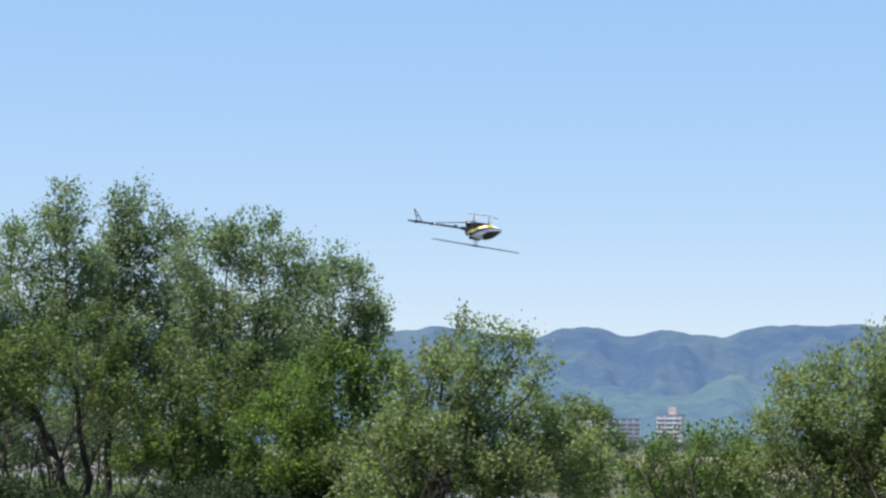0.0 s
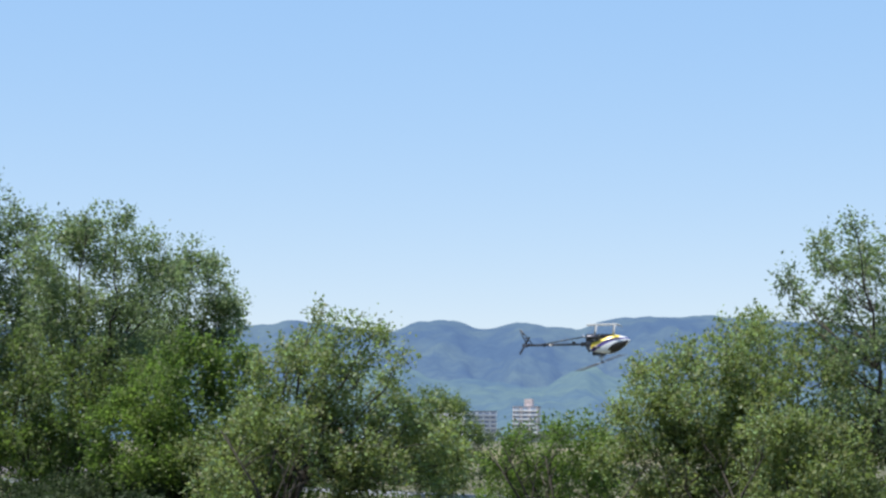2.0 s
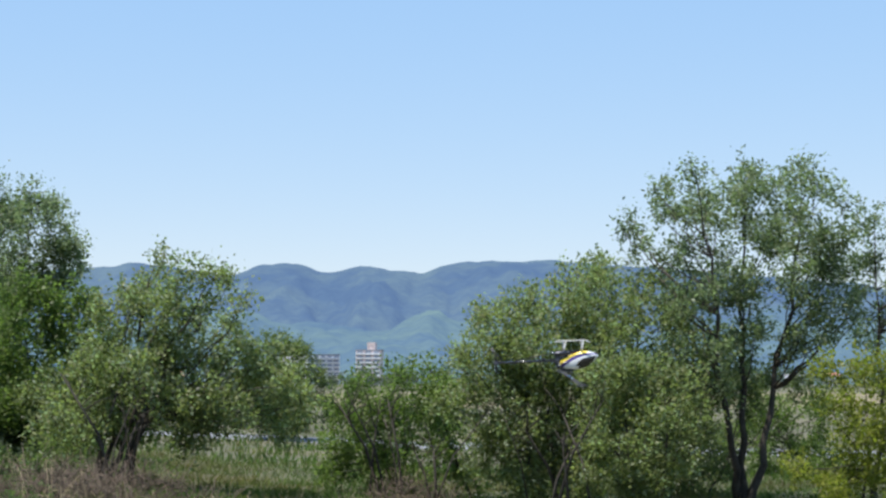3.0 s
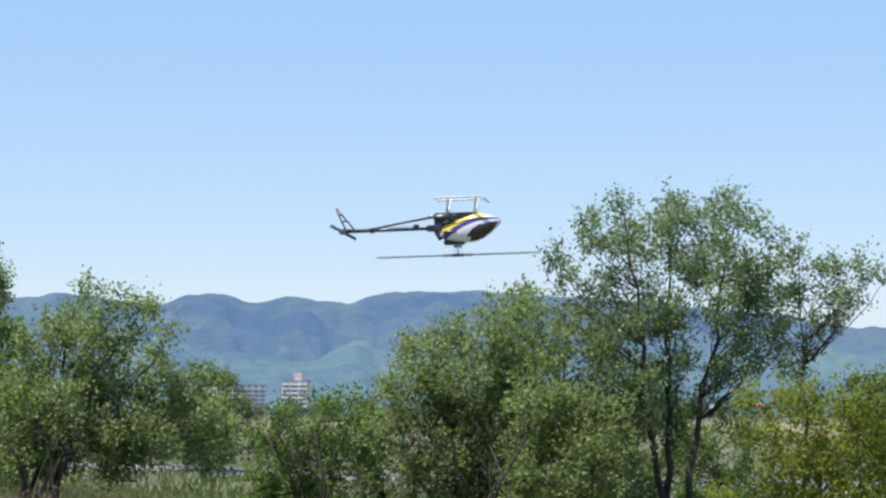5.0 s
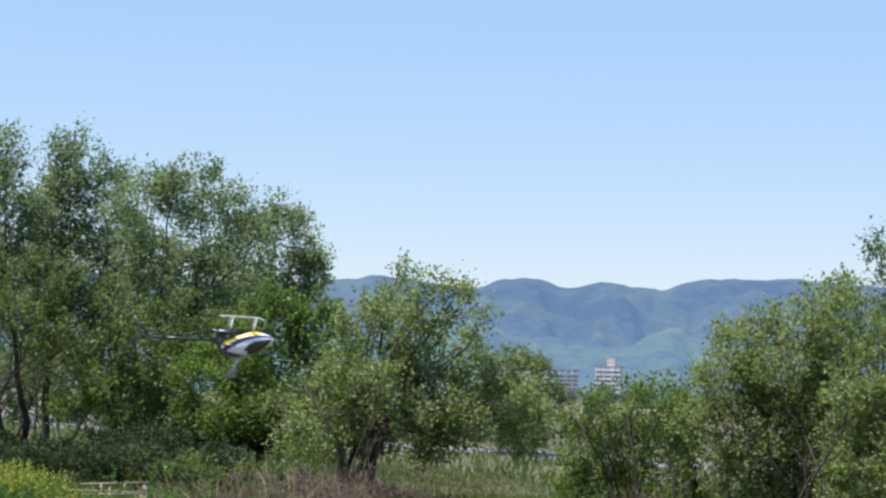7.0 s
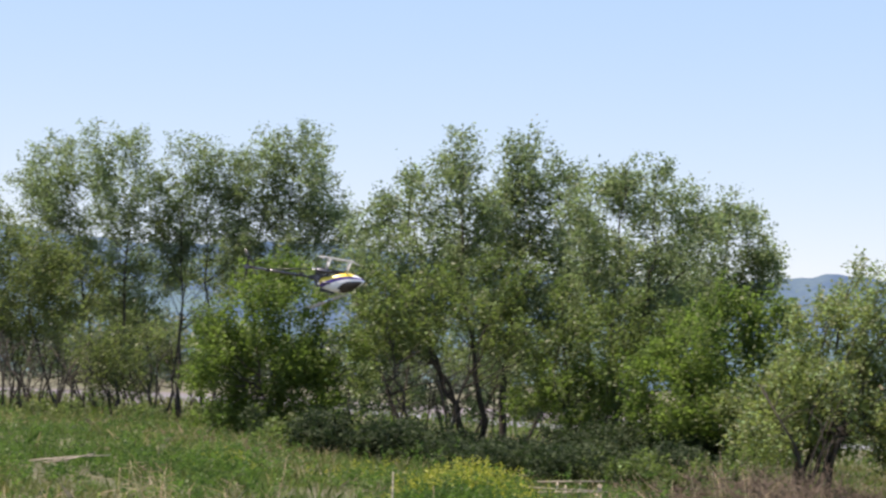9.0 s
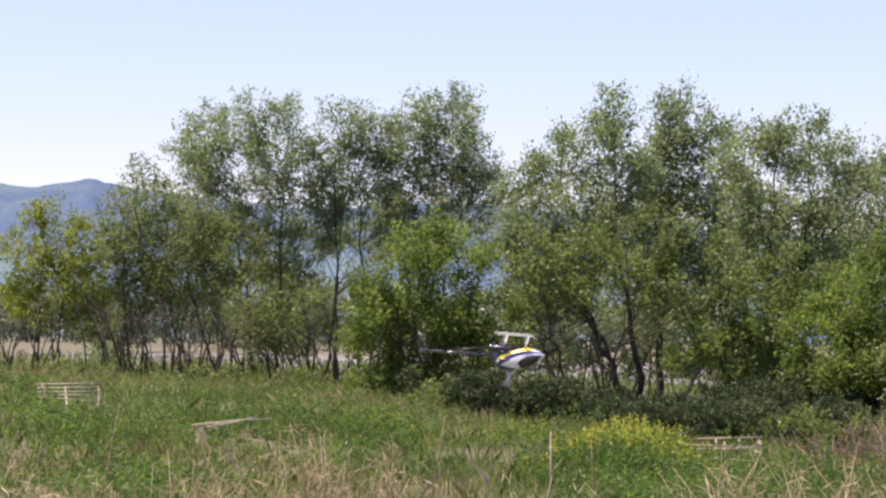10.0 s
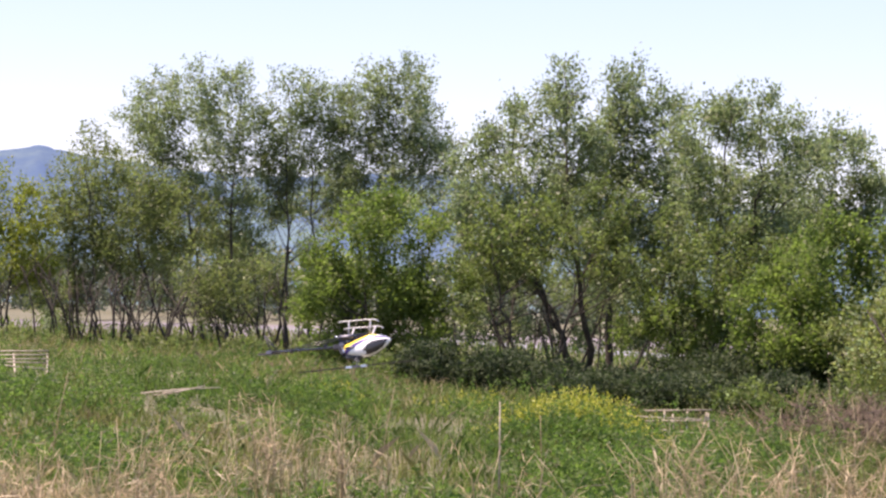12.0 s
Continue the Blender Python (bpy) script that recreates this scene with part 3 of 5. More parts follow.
tree('large leaning willow with grey-green leaves and dark trunks', (-9.25, 53.2, 0.2), 9.86, leaf_willow,
     [(-0.9, 8.6, 0.4), (-1.27, 7.98, 0.55), (-2.25, 7.42, 0.55), (-2.85, 6.88, 0.46), (-0.51, 7.91, 0.46), (-2, 6.66, 0.73), (-0.94, 6.91, 0.76), (-3.21, 6.18, 0.52), (-2.89, 5.5, 0.67), (-1.75, 5.52, 0.89), (-0.69, 5.77, 0.79), (-0.25, 6.62, 0.61), (-3.41, 4.64, 0.55), (-2.56, 4.36, 0.79), (-1.34, 4.23, 0.86), (-0.44, 4.63, 0.7), (-2.99, 3.35, 0.64), (-2.07, 3.07, 0.6), (-3.12, 2.28, 0.49)],
     stems=(0, -0.1, 0.12), depth=1.0, leaf=1.0, dens=1.1, r0=0.15, fan=0.35)
tree('tall willow with a rounded grey-green crown', (-9.13, 55.25, 0.18), 9.38, leaf_willow,
     [(0.65, 8.64, 0.54), (0.03, 8.16, 0.54), (1.28, 8.18, 0.57), (0.59, 7.62, 0.76), (-0.19, 7.13, 0.7), (1.46, 7.23, 0.63), (0.77, 6.51, 0.79), (-0.32, 6.02, 0.73), (1.49, 5.89, 0.7), (0.48, 5.4, 0.82), (-0.37, 4.91, 0.7), (1.43, 4.79, 0.67), (0.51, 4.14, 0.73), (-0.42, 3.65, 0.63), (1.3, 3.84, 0.54), (0.21, 3.19, 0.51)],
     stems=(0,), depth=1.0, leaf=1.0, dens=1.1, r0=0.14)
tree('broad willow with several dark leaning trunks', (-6.44, 52.61, 0.01), 6.98, leaf_willow,
     [(0.84, 7.81, 0.51), (0.18, 7.58, 0.54), (1.65, 7.74, 0.57), (2.24, 7.3, 0.54), (-0.17, 6.91, 0.57), (0.71, 6.92, 0.72), (1.74, 6.78, 0.72), (2.62, 6.49, 0.54), (0.07, 6.02, 0.69), (1.1, 5.88, 0.78), (2.2, 5.6, 0.69), (-0.06, 5.05, 0.63), (0.9, 4.84, 0.72), (1.93, 4.64, 0.66), (0.25, 4.09, 0.6), (1.36, 3.96, 0.6), (2.5, 4.72, 0.51), (-1.26, 2.57, 0.51), (-0.73, 1.98, 0.57), (0.07, 2.45, 0.6), (-1.54, 1.67, 0.42), (0.66, 2.17, 0.54), (-0.21, 1.55, 0.51)],
     stems=(0, 0.3, -0.2), depth=1.0, leaf=1.0, dens=1.1, r0=0.14, fan=0.35)
tree('willow with a narrow upright grey-green crown', (-5.28, 55.75, -0.08), 5.41, leaf_willow,
     [(2.33, 7.47, 0.48), (3.05, 7.18, 0.44), (1.88, 6.82, 0.6), (2.84, 6.37, 0.67), (3.41, 5.99, 0.51), (1.68, 5.86, 0.67), (2.64, 5.42, 0.7), (3.58, 5.37, 0.35), (1.23, 5.05, 0.63), (2.03, 4.61, 0.67), (3.13, 4.8, 0.54), (0.95, 4.1, 0.63)],
     stems=(0, -0.3), depth=1.0, leaf=1.0, dens=1.1, r0=0.11)
tree('dense bright green bush in front of the willows', (-1.89, 45.96, -0), 2.36, leaf_green,
     [(-0.72, 4.37, 0.39), (-1.28, 3.84, 0.49), (-0.26, 4, 0.55), (0.58, 4.15, 0.44), (-1.84, 3.24, 0.49), (-0.88, 3.2, 0.68), (0.15, 3.36, 0.65), (-2.4, 2.58, 0.47), (-1.49, 2.41, 0.68), (-0.46, 2.31, 0.73), (0.57, 2.47, 0.65), (-2.49, 1.74, 0.47), (-1.6, 1.63, 0.62), (-0.56, 1.4, 0.7), (0.47, 1.56, 0.65), (-1.31, 0.87, 0.52), (-0.28, 0.64, 0.55), (1.1, 2.9, 0.5), (1.2, 2.0, 0.6), (1.3, 1.2, 0.55), (1.9, 1.6, 0.45)],
     stems=(0, -0.51, 0.39, ), depth=1.0, leaf=1.0, dens=1.45, r0=0.06)
tree('wide spreading bush with silvery undersides and twisted trunks', (-0.82, 43.99, -0.13), 1.06, leaf_silver,
     [(1.34, 5.06, 0.25), (0.98, 4.55, 0.4), (1.72, 4.69, 0.45), (2.41, 4.59, 0.35), (0.5, 4.04, 0.47), (1.37, 3.94, 0.57), (2.18, 4.02, 0.45), (2.99, 3.98, 0.32), (0.15, 3.34, 0.57), (1.02, 3.18, 0.67), (1.95, 3.39, 0.42), (-0.08, 2.59, 0.65), (0.79, 2.43, 0.72), (1.72, 2.64, 0.6), (2.52, 2.91, 0.42), (3.13, 3.17, 0.3), (-0.3, 1.84, 0.62), (0.57, 1.68, 0.65), (1.56, 1.77, 0.62), (2.42, 2.04, 0.55), (3.15, 2.43, 0.4), (3.7, 2.94, 0.35), (2.19, 1.29, 0.5), (2.92, 1.68, 0.42), (3.65, 2.2, 0.37), (-0.53, 1.22, 0.5), (2.6, 3.45, 0.4), (3.9, 2.5, 0.4), (4.25, 1.95, 0.42), (3.4, 2.75, 0.45), (4.0, 1.45, 0.4), (-1.0, 2.3, 0.5), (-0.9, 1.5, 0.5)],
     stems=(0, 0.15, -0.12, 0.28), depth=1.0, leaf=1.0, dens=1.2, r0=0.1, fan=-0.05)
tree('dark green tree at the edge of the field', (6.49, 84.75, -0.06), -4.38, leaf_mid,
     [(-1.05, 3.92, 0.67), (-0.21, 3.7, 0.72), (0.52, 3.12, 0.58), (-1.02, 2.72, 0.82), (0.06, 2.51, 0.82), (0.9, 2.41, 0.43), (-1.72, 1.74, 0.72), (-0.4, 1.54, 0.82), (0.56, 1.57, 0.48), (-1.21, 0.68, 0.67), (-0.02, 0.72, 0.58)],
     stems=(0, ), depth=1.0, leaf=1.0, dens=1.05, r0=0.15)
tree('low green willow scrub on thin stems', (6.26, 47.59, -0.62), -7.49, leaf_green,
     [(-0.95, 2.79, 0.41), (-0.14, 3.06, 0.46), (0.67, 3.12, 0.49), (-1.35, 2.18, 0.54), (-0.47, 2.18, 0.62), (0.47, 2.24, 0.62), (1.22, 2.45, 0.46), (-1.62, 1.38, 0.49), (-0.81, 1.24, 0.62), (0.2, 1.3, 0.62), (1.08, 1.5, 0.54), (-1.75, 0.71, 0.38), (-0.54, 0.63, 0.46), (0.54, 0.56, 0.46), (1.35, 0.83, 0.46)],
     stems=(0, 0.2, 1.75, ), depth=1.0, leaf=1.0, dens=1.05, r0=0.05)
tree('broad willow bush with pale flickering leaves', (9.44, 45.02, -0.68), -11.84, leaf_silver,
     [(-1.74, 4.53, 0.18), (-1.8, 4.14, 0.26), (-1.22, 4.27, 0.36), (-0.5, 4.53, 0.44), (0.28, 4.79, 0.47), (1.06, 5.04, 0.47), (-2.06, 3.56, 0.47), (-1.29, 3.69, 0.6), (-0.37, 3.88, 0.68), (0.67, 4.14, 0.68), (1.58, 4.46, 0.57), (-1.94, 2.78, 0.57), (-1.03, 2.84, 0.73), (0.01, 3.03, 0.75), (1.05, 3.23, 0.73), (1.96, 3.42, 0.52), (-1.68, 1.87, 0.6), (-0.77, 1.94, 0.73), (0.27, 2.06, 0.73), (1.3, 2.25, 0.65), (-1.16, 0.97, 0.6), (-0.25, 1.1, 0.68), (0.78, 1.22, 0.68), (1.69, 1.35, 0.57), (0.39, 0.32, 0.52)],
     stems=(0, -0.39, 0.65, ), depth=1.0, leaf=1.0, dens=1.05, r0=0.08)
tree('tall willow with a forked trunk and open leafy crown', (13.9, 44.9, -0.67), -17.2, leaf_willow,
     [(-2.71, 6.68, 0.32), (-2.38, 6.27, 0.24), (-1.71, 7.53, 0.37), (-1.78, 6.93, 0.32), (-1.05, 7.59, 0.4), (0.08, 7.98, 0.32), (-0.32, 7.52, 0.48), (0.53, 7.64, 0.48), (1.45, 7.95, 0.45), (1.9, 7.42, 0.45), (1.12, 7.1, 0.56), (-0, 6.72, 0.58), (-0.92, 6.86, 0.48), (-1.33, 6.06, 0.53), (-0.47, 5.86, 0.56), (0.58, 6.18, 0.58), (1.57, 6.43, 0.53), (2.34, 6.35, 0.45), (-1.73, 5.14, 0.58), (-0.81, 5, 0.58), (0.18, 5.12, 0.58), (1.1, 5.38, 0.51), (-1.47, 4.08, 0.61), (-0.55, 4.01, 0.58), (0.37, 4.13, 0.48), (-1.88, 3.02, 0.56), (1.95, 5.63, 0.51), (2.46, 5.5, 0.45), (1.68, 4.85, 0.51), (2.32, 4.71, 0.43), (1.28, 4.06, 0.45), (-0.03, 3.28, 0.51), (-1.08, 3.41, 0.56), (1.8, 4.06, 0.4)],
     stems=(0, -0.04, 0.05), depth=1.0, leaf=1.0, dens=1.05, r0=0.15, fan=0.28)
tree('yellow-green bush with dense young leaves', (15.45, 40.13, -0.64), -21.06, leaf_lime,
     [(-1.08, 3.21, 0.36), (-0.43, 3.33, 0.41), (0.28, 3.26, 0.44), (0.98, 3.14, 0.49), (1.67, 3.2, 0.49), (-0.79, 2.61, 0.49), (0.03, 2.49, 0.58), (0.97, 2.37, 0.61), (1.89, 2.37, 0.61), (-0.68, 1.78, 0.54), (0.26, 1.66, 0.63), (1.18, 1.54, 0.66), (2.11, 1.55, 0.61), (-0.57, 0.94, 0.54), (0.36, 0.83, 0.61), (1.4, 0.72, 0.61), (-1.75, 1.18, 0.29), (-1.28, 0.7, 0.41)],
     stems=(0, 0.58, -0.59, ), depth=1.0, leaf=1.0, dens=1.05, r0=0.05)
tree('olive willow scrub under the tall willow', (13.25, 48.21, -0.86), -15.37, leaf_olive,
     [(-0.4, 2.1, 0.65), (0.43, 1.96, 0.71), (0.01, 0.98, 0.68), (0.86, 2.93, 0.65), (-0.97, 1.12, 0.65), (1.56, 3.21, 0.51), (2.26, 3.21, 0.48), (2.95, 3.21, 0.45), (0.98, 0.98, 0.48), (-0.12, 3.08, 0.57), (-1.1, 2.52, 0.62)],
     stems=(0, -0.42, 0.56, ), depth=1.0, leaf=1.0, dens=1.1, r0=0.05)
tree('fresh green shrub behind the tall willow', (20.37, 58.56, -1.23), -19.19, leaf_green,
     [(-0.67, 1.54, 0.49), (0.02, 1.89, 0.49), (-1.02, 0.85, 0.49), (-0.16, 0.86, 0.53), (0.52, 1.2, 0.53), (-1.68, 2.75, 0.56), (-0.83, 2.58, 0.56), (0.03, 2.75, 0.56), (-1.52, 1.72, 0.53), (-2.21, 2.06, 0.56)],
     stems=(0, ), depth=1.0, leaf=1.0, dens=1.1, r0=0.05)
tree('dark green tree behind the yellow-green bush', (23.3, 53.11, -0.97), -23.69, leaf_dark,
     [(-1.18, 3.97, 0.39), (-0.4, 3.97, 0.56), (0.37, 3.81, 0.66), (-0.89, 3.01, 0.66), (0.05, 2.85, 0.72), (0.65, 2.06, 0.72), (-0.28, 1.74, 0.72)],
     stems=(0, ), depth=1.0, leaf=1.0, dens=1.05, r0=0.1)
tree('low leafy willow shoots around the dark trunks', (-5.12, 49.74, 0.15), 5.88, leaf_green,
     [(-0.92, 2.48, 0.51), (-0.1, 2.79, 0.48), (-1.73, 2.18, 0.51), (-2.54, 1.88, 0.48), (-0.61, 1.65, 0.51), (-1.43, 1.36, 0.48), (0.21, 1.96, 0.51)],
     stems=(0, -1.3), depth=1.0, leaf=1.0, dens=0.7, r0=0.05)
tree('sparse grey-olive thicket behind the willows', (-25.43, 69.49, 1.12), 20.1, leaf_olive,
     [(-2.15, 3.28, 0.71), (-1.34, 3.71, 0.63), (-0.49, 3.11, 0.75), (0.33, 3.34, 0.63), (0.97, 2.52, 0.71), (-1.91, 2.03, 0.71), (-0.88, 1.85, 0.75), (0.16, 1.67, 0.71), (1.41, 1.7, 0.63), (0.81, 0.85, 0.54), (-1.47, 1.01, 0.54), (1.81, 2.55, 0.54)],
     stems=(0, -1.24, 0.83, 1.66, ), depth=1.0, leaf=1.0, dens=0.75, r0=0.06)
tree('thin grey-olive thicket between the trunks', (-21.28, 70.87, 1.22), 16.71, leaf_olive,
     [(-2, 4.76, 0.63), (-1.15, 4.36, 0.63), (-1.75, 3.3, 0.63), (-0.54, 4.8, 0.71), (0.72, 4.83, 0.63), (-1.52, 2.26, 0.63), (3.65, 4.69, 0.54), (3.9, 3.02, 0.54), (4.14, 1.77, 0.54), (2.18, 5.08, 0.54), (-2.12, 1.2, 0.54), (-0.87, 1.23, 0.5)],
     stems=(0, -1.46, 3.97, ), depth=1.0, leaf=1.0, dens=0.75, r0=0.06)
tree('shaded understorey of thin willow shoots', (-11, 65.08, 0.78), 9.59, leaf_olive,
     [(-4.15, 2.88, 0.56), (-3.23, 3.27, 0.63), (-2.09, 2.37, 0.67), (-0.98, 2.39, 0.67), (0.14, 2.23, 0.63), (1.24, 2.44, 0.63), (2.34, 2.65, 0.63), (-3.37, 1.41, 0.56), (1.98, 2.27, 0.56), (3.63, 2.5, 0.63), (4.9, 2.52, 0.63)],
     stems=(0, -2.97, -1.85, 1.48, ), depth=1.0, leaf=1.0, dens=0.35, r0=0.06)
tree('shaded understorey of thin willow shoots', (-9.23, 61.31, -0.23), 8.56, leaf_olive,
     [(-1.33, 3.91, 0.6), (-0.31, 3.77, 0.6), (-1.79, 2.86, 0.6), (-0.77, 2.55, 0.6), (0.7, 3.97, 0.6), (1.71, 4.35, 0.6), (2.74, 4.38, 0.6), (3.96, 4.07, 0.53), (0.38, 3.27, 0.53)],
     stems=(0, -1.18, 1.53, ), depth=1.0, leaf=1.0, dens=0.35, r0=0.06)
tree('dull olive willow leaning among its neighbours', (-24.73, 61.19, 0.86), 22.01, leaf_olive,
     [(-0.7, 5.68, 0.63), (0.23, 5.34, 0.67), (-0.12, 4.4, 0.67), (0.8, 4.62, 0.63), (-0.82, 3.46, 0.63), (0.28, 3.3, 0.67), (1.2, 3.51, 0.56), (-0.61, 2.35, 0.6)],
     stems=(0, -0.55, 0.37, -1.37, ), depth=1.0, leaf=1.0, dens=0.6, r0=0.07)
tree('slim willow with thin grey-green foliage', (-23.13, 66.07, 0.96), 19.29, leaf_willow,
     [(-1.3, 4.74, 0.59), (-0.52, 4.96, 0.59), (-0.69, 3.97, 0.59), (-1.47, 3.75, 0.59), (0.28, 4.59, 0.55), (-0.09, 3.39, 0.59), (1.06, 4.81, 0.55), (1.84, 5.42, 0.55), (4.22, 4.89, 0.59), (5.79, 5.32, 0.55), (6.97, 5.55, 0.55), (6.8, 4.36, 0.51), (-6.46, 1.85, 0.51), (-7.39, 0.85, 0.48)],
     stems=(0, -0.79, 1.18, 6.7, ), depth=1.0, leaf=1.0, dens=1.0, r0=0.07)
tree('slender leaning willow with open grey-green foliage', (17.36, 45.82, -0.91), -20.75, leaf_willow,
     [(0.09, 7, 0.36), (0.89, 6.65, 0.42), (1.43, 6.77, 0.28), (0.75, 6.1, 0.39), (1.48, 5.82, 0.3), (0.47, 5.29, 0.36), (0.26, 4.74, 0.3), (-0.05, 6.11, 0.42), (-0.33, 5.43, 0.36), (1.82, 6.49, 0.28), (1.01, 5.42, 0.3), (-0.08, 4.34, 0.36)],
     stems=(0,), depth=1.0, leaf=1.0, dens=0.95, r0=0.08)
tree('dull willow filling in between taller neighbours', (-27.27, 63.38, 0.72), 23.28, leaf_olive,
     [(-0.36, 6.36, 0.59), (0.4, 6.58, 0.55), (-0.72, 5.38, 0.66), (0.25, 4.83, 0.66), (2.34, 5.87, 0.59), (3.14, 4.73, 0.62), (1.99, 4.5, 0.62), (4.28, 5.54, 0.55), (5.07, 4.98, 0.55), (3.49, 6.1, 0.55), (6.8, 5.61, 0.55), (7.76, 5.83, 0.55), (5.8, 6.56, 0.51), (4.65, 6.33, 0.51)],
     stems=(0, 0.96, 3.26, 5.19, ), depth=1.0, leaf=1.0, dens=0.5, r0=0.07)
tree('willow filling in behind the large leaning trunks', (-10.81, 59.02, 0.21), 10.38, leaf_willow,
     [(-2.97, 4.33, 0.58), (-3.51, 5.68, 0.48), (0.44, 2.88, 0.58), (-0.59, 3.71, 0.61), (1.45, 3.08, 0.58), (3.11, 3.62, 0.58), (2.91, 5.3, 0.58), (3.05, 6.65, 0.51), (3.26, 4.46, 0.54), (-1.6, 3.69, 0.58), (-3.29, 3.31, 0.48), (4.44, 3.48, 0.54), (5.76, 3.5, 0.54), (6.57, 3.85, 0.51), (3.6, 5.6, 0.6), (4.4, 5.2, 0.6), (5.2, 5.5, 0.6), (6.0, 5.1, 0.6), (6.8, 5.3, 0.55), (4.8, 4.4, 0.6), (6.2, 4.2, 0.6), (7.4, 4.6, 0.5), (-2.2, 5.2, 0.55), (-1.2, 4.9, 0.55), (0.2, 4.6, 0.55), (1.4, 4.3, 0.55)],
     stems=(0, -1.52, 1.68, 4.68, ), depth=1.0, leaf=1.0, dens=0.85, r0=0.1)
tree('leafy lower willow in front of the tall trunks', (-9.47, 50.11, 0.22), 10.7, leaf_mid,
     [(-1.98, 4.71, 0.49), (-1.25, 4.58, 0.58), (-0.39, 4.74, 0.52), (-2.39, 3.83, 0.52), (-1.52, 3.71, 0.63), (-0.51, 3.73, 0.61), (0.35, 3.75, 0.52), (1.06, 4.05, 0.49), (-2.22, 2.97, 0.55), (0.8, 3.1, 0.4), (-2.35, 2.1, 0.46), (1.64, 3.34, 0.49), (1.03, 5.2, 0.46), (1.76, 4.78, 0.49)],
     stems=(-0.6, -0.9), depth=1.0, leaf=1.0, dens=0.85, r0=0.067)
tree('low spreading willow with silvery green leaves', (-6.38, 49.59, 0.22), 7.33, leaf_mid,
     [(-0.21, 3.47, 0.48), (0.63, 3.21, 0.54), (1.45, 3.36, 0.54), (-0.61, 2.76, 0.48), (0.23, 2.5, 0.57), (1.2, 2.52, 0.57), (2.15, 2.96, 0.51), (-0.88, 1.91, 0.45), (0.33, 4.18, 0.42), (1.3, 4.2, 0.45), (2.27, 3.8, 0.45), (-0.37, 4.31, 0.42)],
     stems=(0.2, 0.5), depth=1.0, leaf=1.0, dens=0.85, r0=0.067)
tree('dense willow scrub joining the bush to the tall tree', (10.6, 45.9, 0.3), -13.01, leaf_silver,
     [(-2.31, 3.56, 0.42), (-1.49, 3.97, 0.47), (-0.66, 4.32, 0.53), (0.17, 4.59, 0.53), (0.99, 4.52, 0.53), (-1.9, 3.01, 0.55), (-0.94, 3.28, 0.64), (0.02, 3.56, 0.67), (0.98, 3.56, 0.61), (1.79, 3.69, 0.53), (-1.63, 2.04, 0.64), (-0.53, 2.18, 0.69), (0.56, 2.32, 0.69), (1.51, 2.46, 0.61), (2.32, 2.73, 0.53), (-1.36, 1.08, 0.64), (-0.27, 1.09, 0.67), (0.82, 1.09, 0.67), (1.91, 1.37, 0.58), (2.85, 1.65, 0.5), (0.27, 0.27, 0.55), (1.49, 0.28, 0.55), (-1.09, 0.27, 0.55)],
     stems=(0, -0.54, 0.81, ), depth=1.0, leaf=1.0, dens=0.9, r0=0.06)

tree('silvery willow shoots in front of the forked tree', (11.1, 42.2, -0.62), -14.7, leaf_silver,
     [(-1.3, 2.9, 0.42), (-0.6, 3.2, 0.45), (0.1, 3.0, 0.48), (0.8, 2.7, 0.42), (-1.5, 2.1, 0.5), (-0.7, 2.3, 0.55), (0.2, 2.2, 0.55), (1.0, 1.9, 0.45), (-1.2, 1.3, 0.52), (-0.3, 1.4, 0.55), (0.6, 1.3, 0.5), (-0.8, 0.7, 0.45), (0.1, 0.7, 0.45)],
     stems=(0, -0.4, ), depth=0.8, leaf=1.0, dens=1.0, r0=0.05)


# ---------------------------------------------------------------- far woods
def far_woods(label, az0, az1, d0, d1, low, high, count, leaf_mat):
    """A belt of trees too far to count."""
    cl = []
    for _ in range(count):
        a, d = RNG.uniform(az0, az1), RNG.uniform(d0, d1)
        x, y = polar(a, d)
        h = RNG.uniform(low, high)
        g = float(ground_z(x, y))
        for k in range(5):
            cl.append((x + RNG.normal(0, h * 0.22), y + RNG.normal(0, h * 0.2), g + h * RNG.uniform(0.15, 0.85), h * 0.24))
    places, ways = in_clumps(cl, [14] * len(cl))
    v, f = leaf_cloud(places, ways, low * 0.17, low * 0.1, 4, low * 0.1)
    tagged(polymesh("woods", v, f, leaf_mat), label, "woods", kind="stuff")


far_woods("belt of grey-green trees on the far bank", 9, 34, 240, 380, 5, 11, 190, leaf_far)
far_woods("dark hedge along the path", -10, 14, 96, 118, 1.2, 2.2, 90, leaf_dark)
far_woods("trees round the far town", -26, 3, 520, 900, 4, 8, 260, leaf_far)


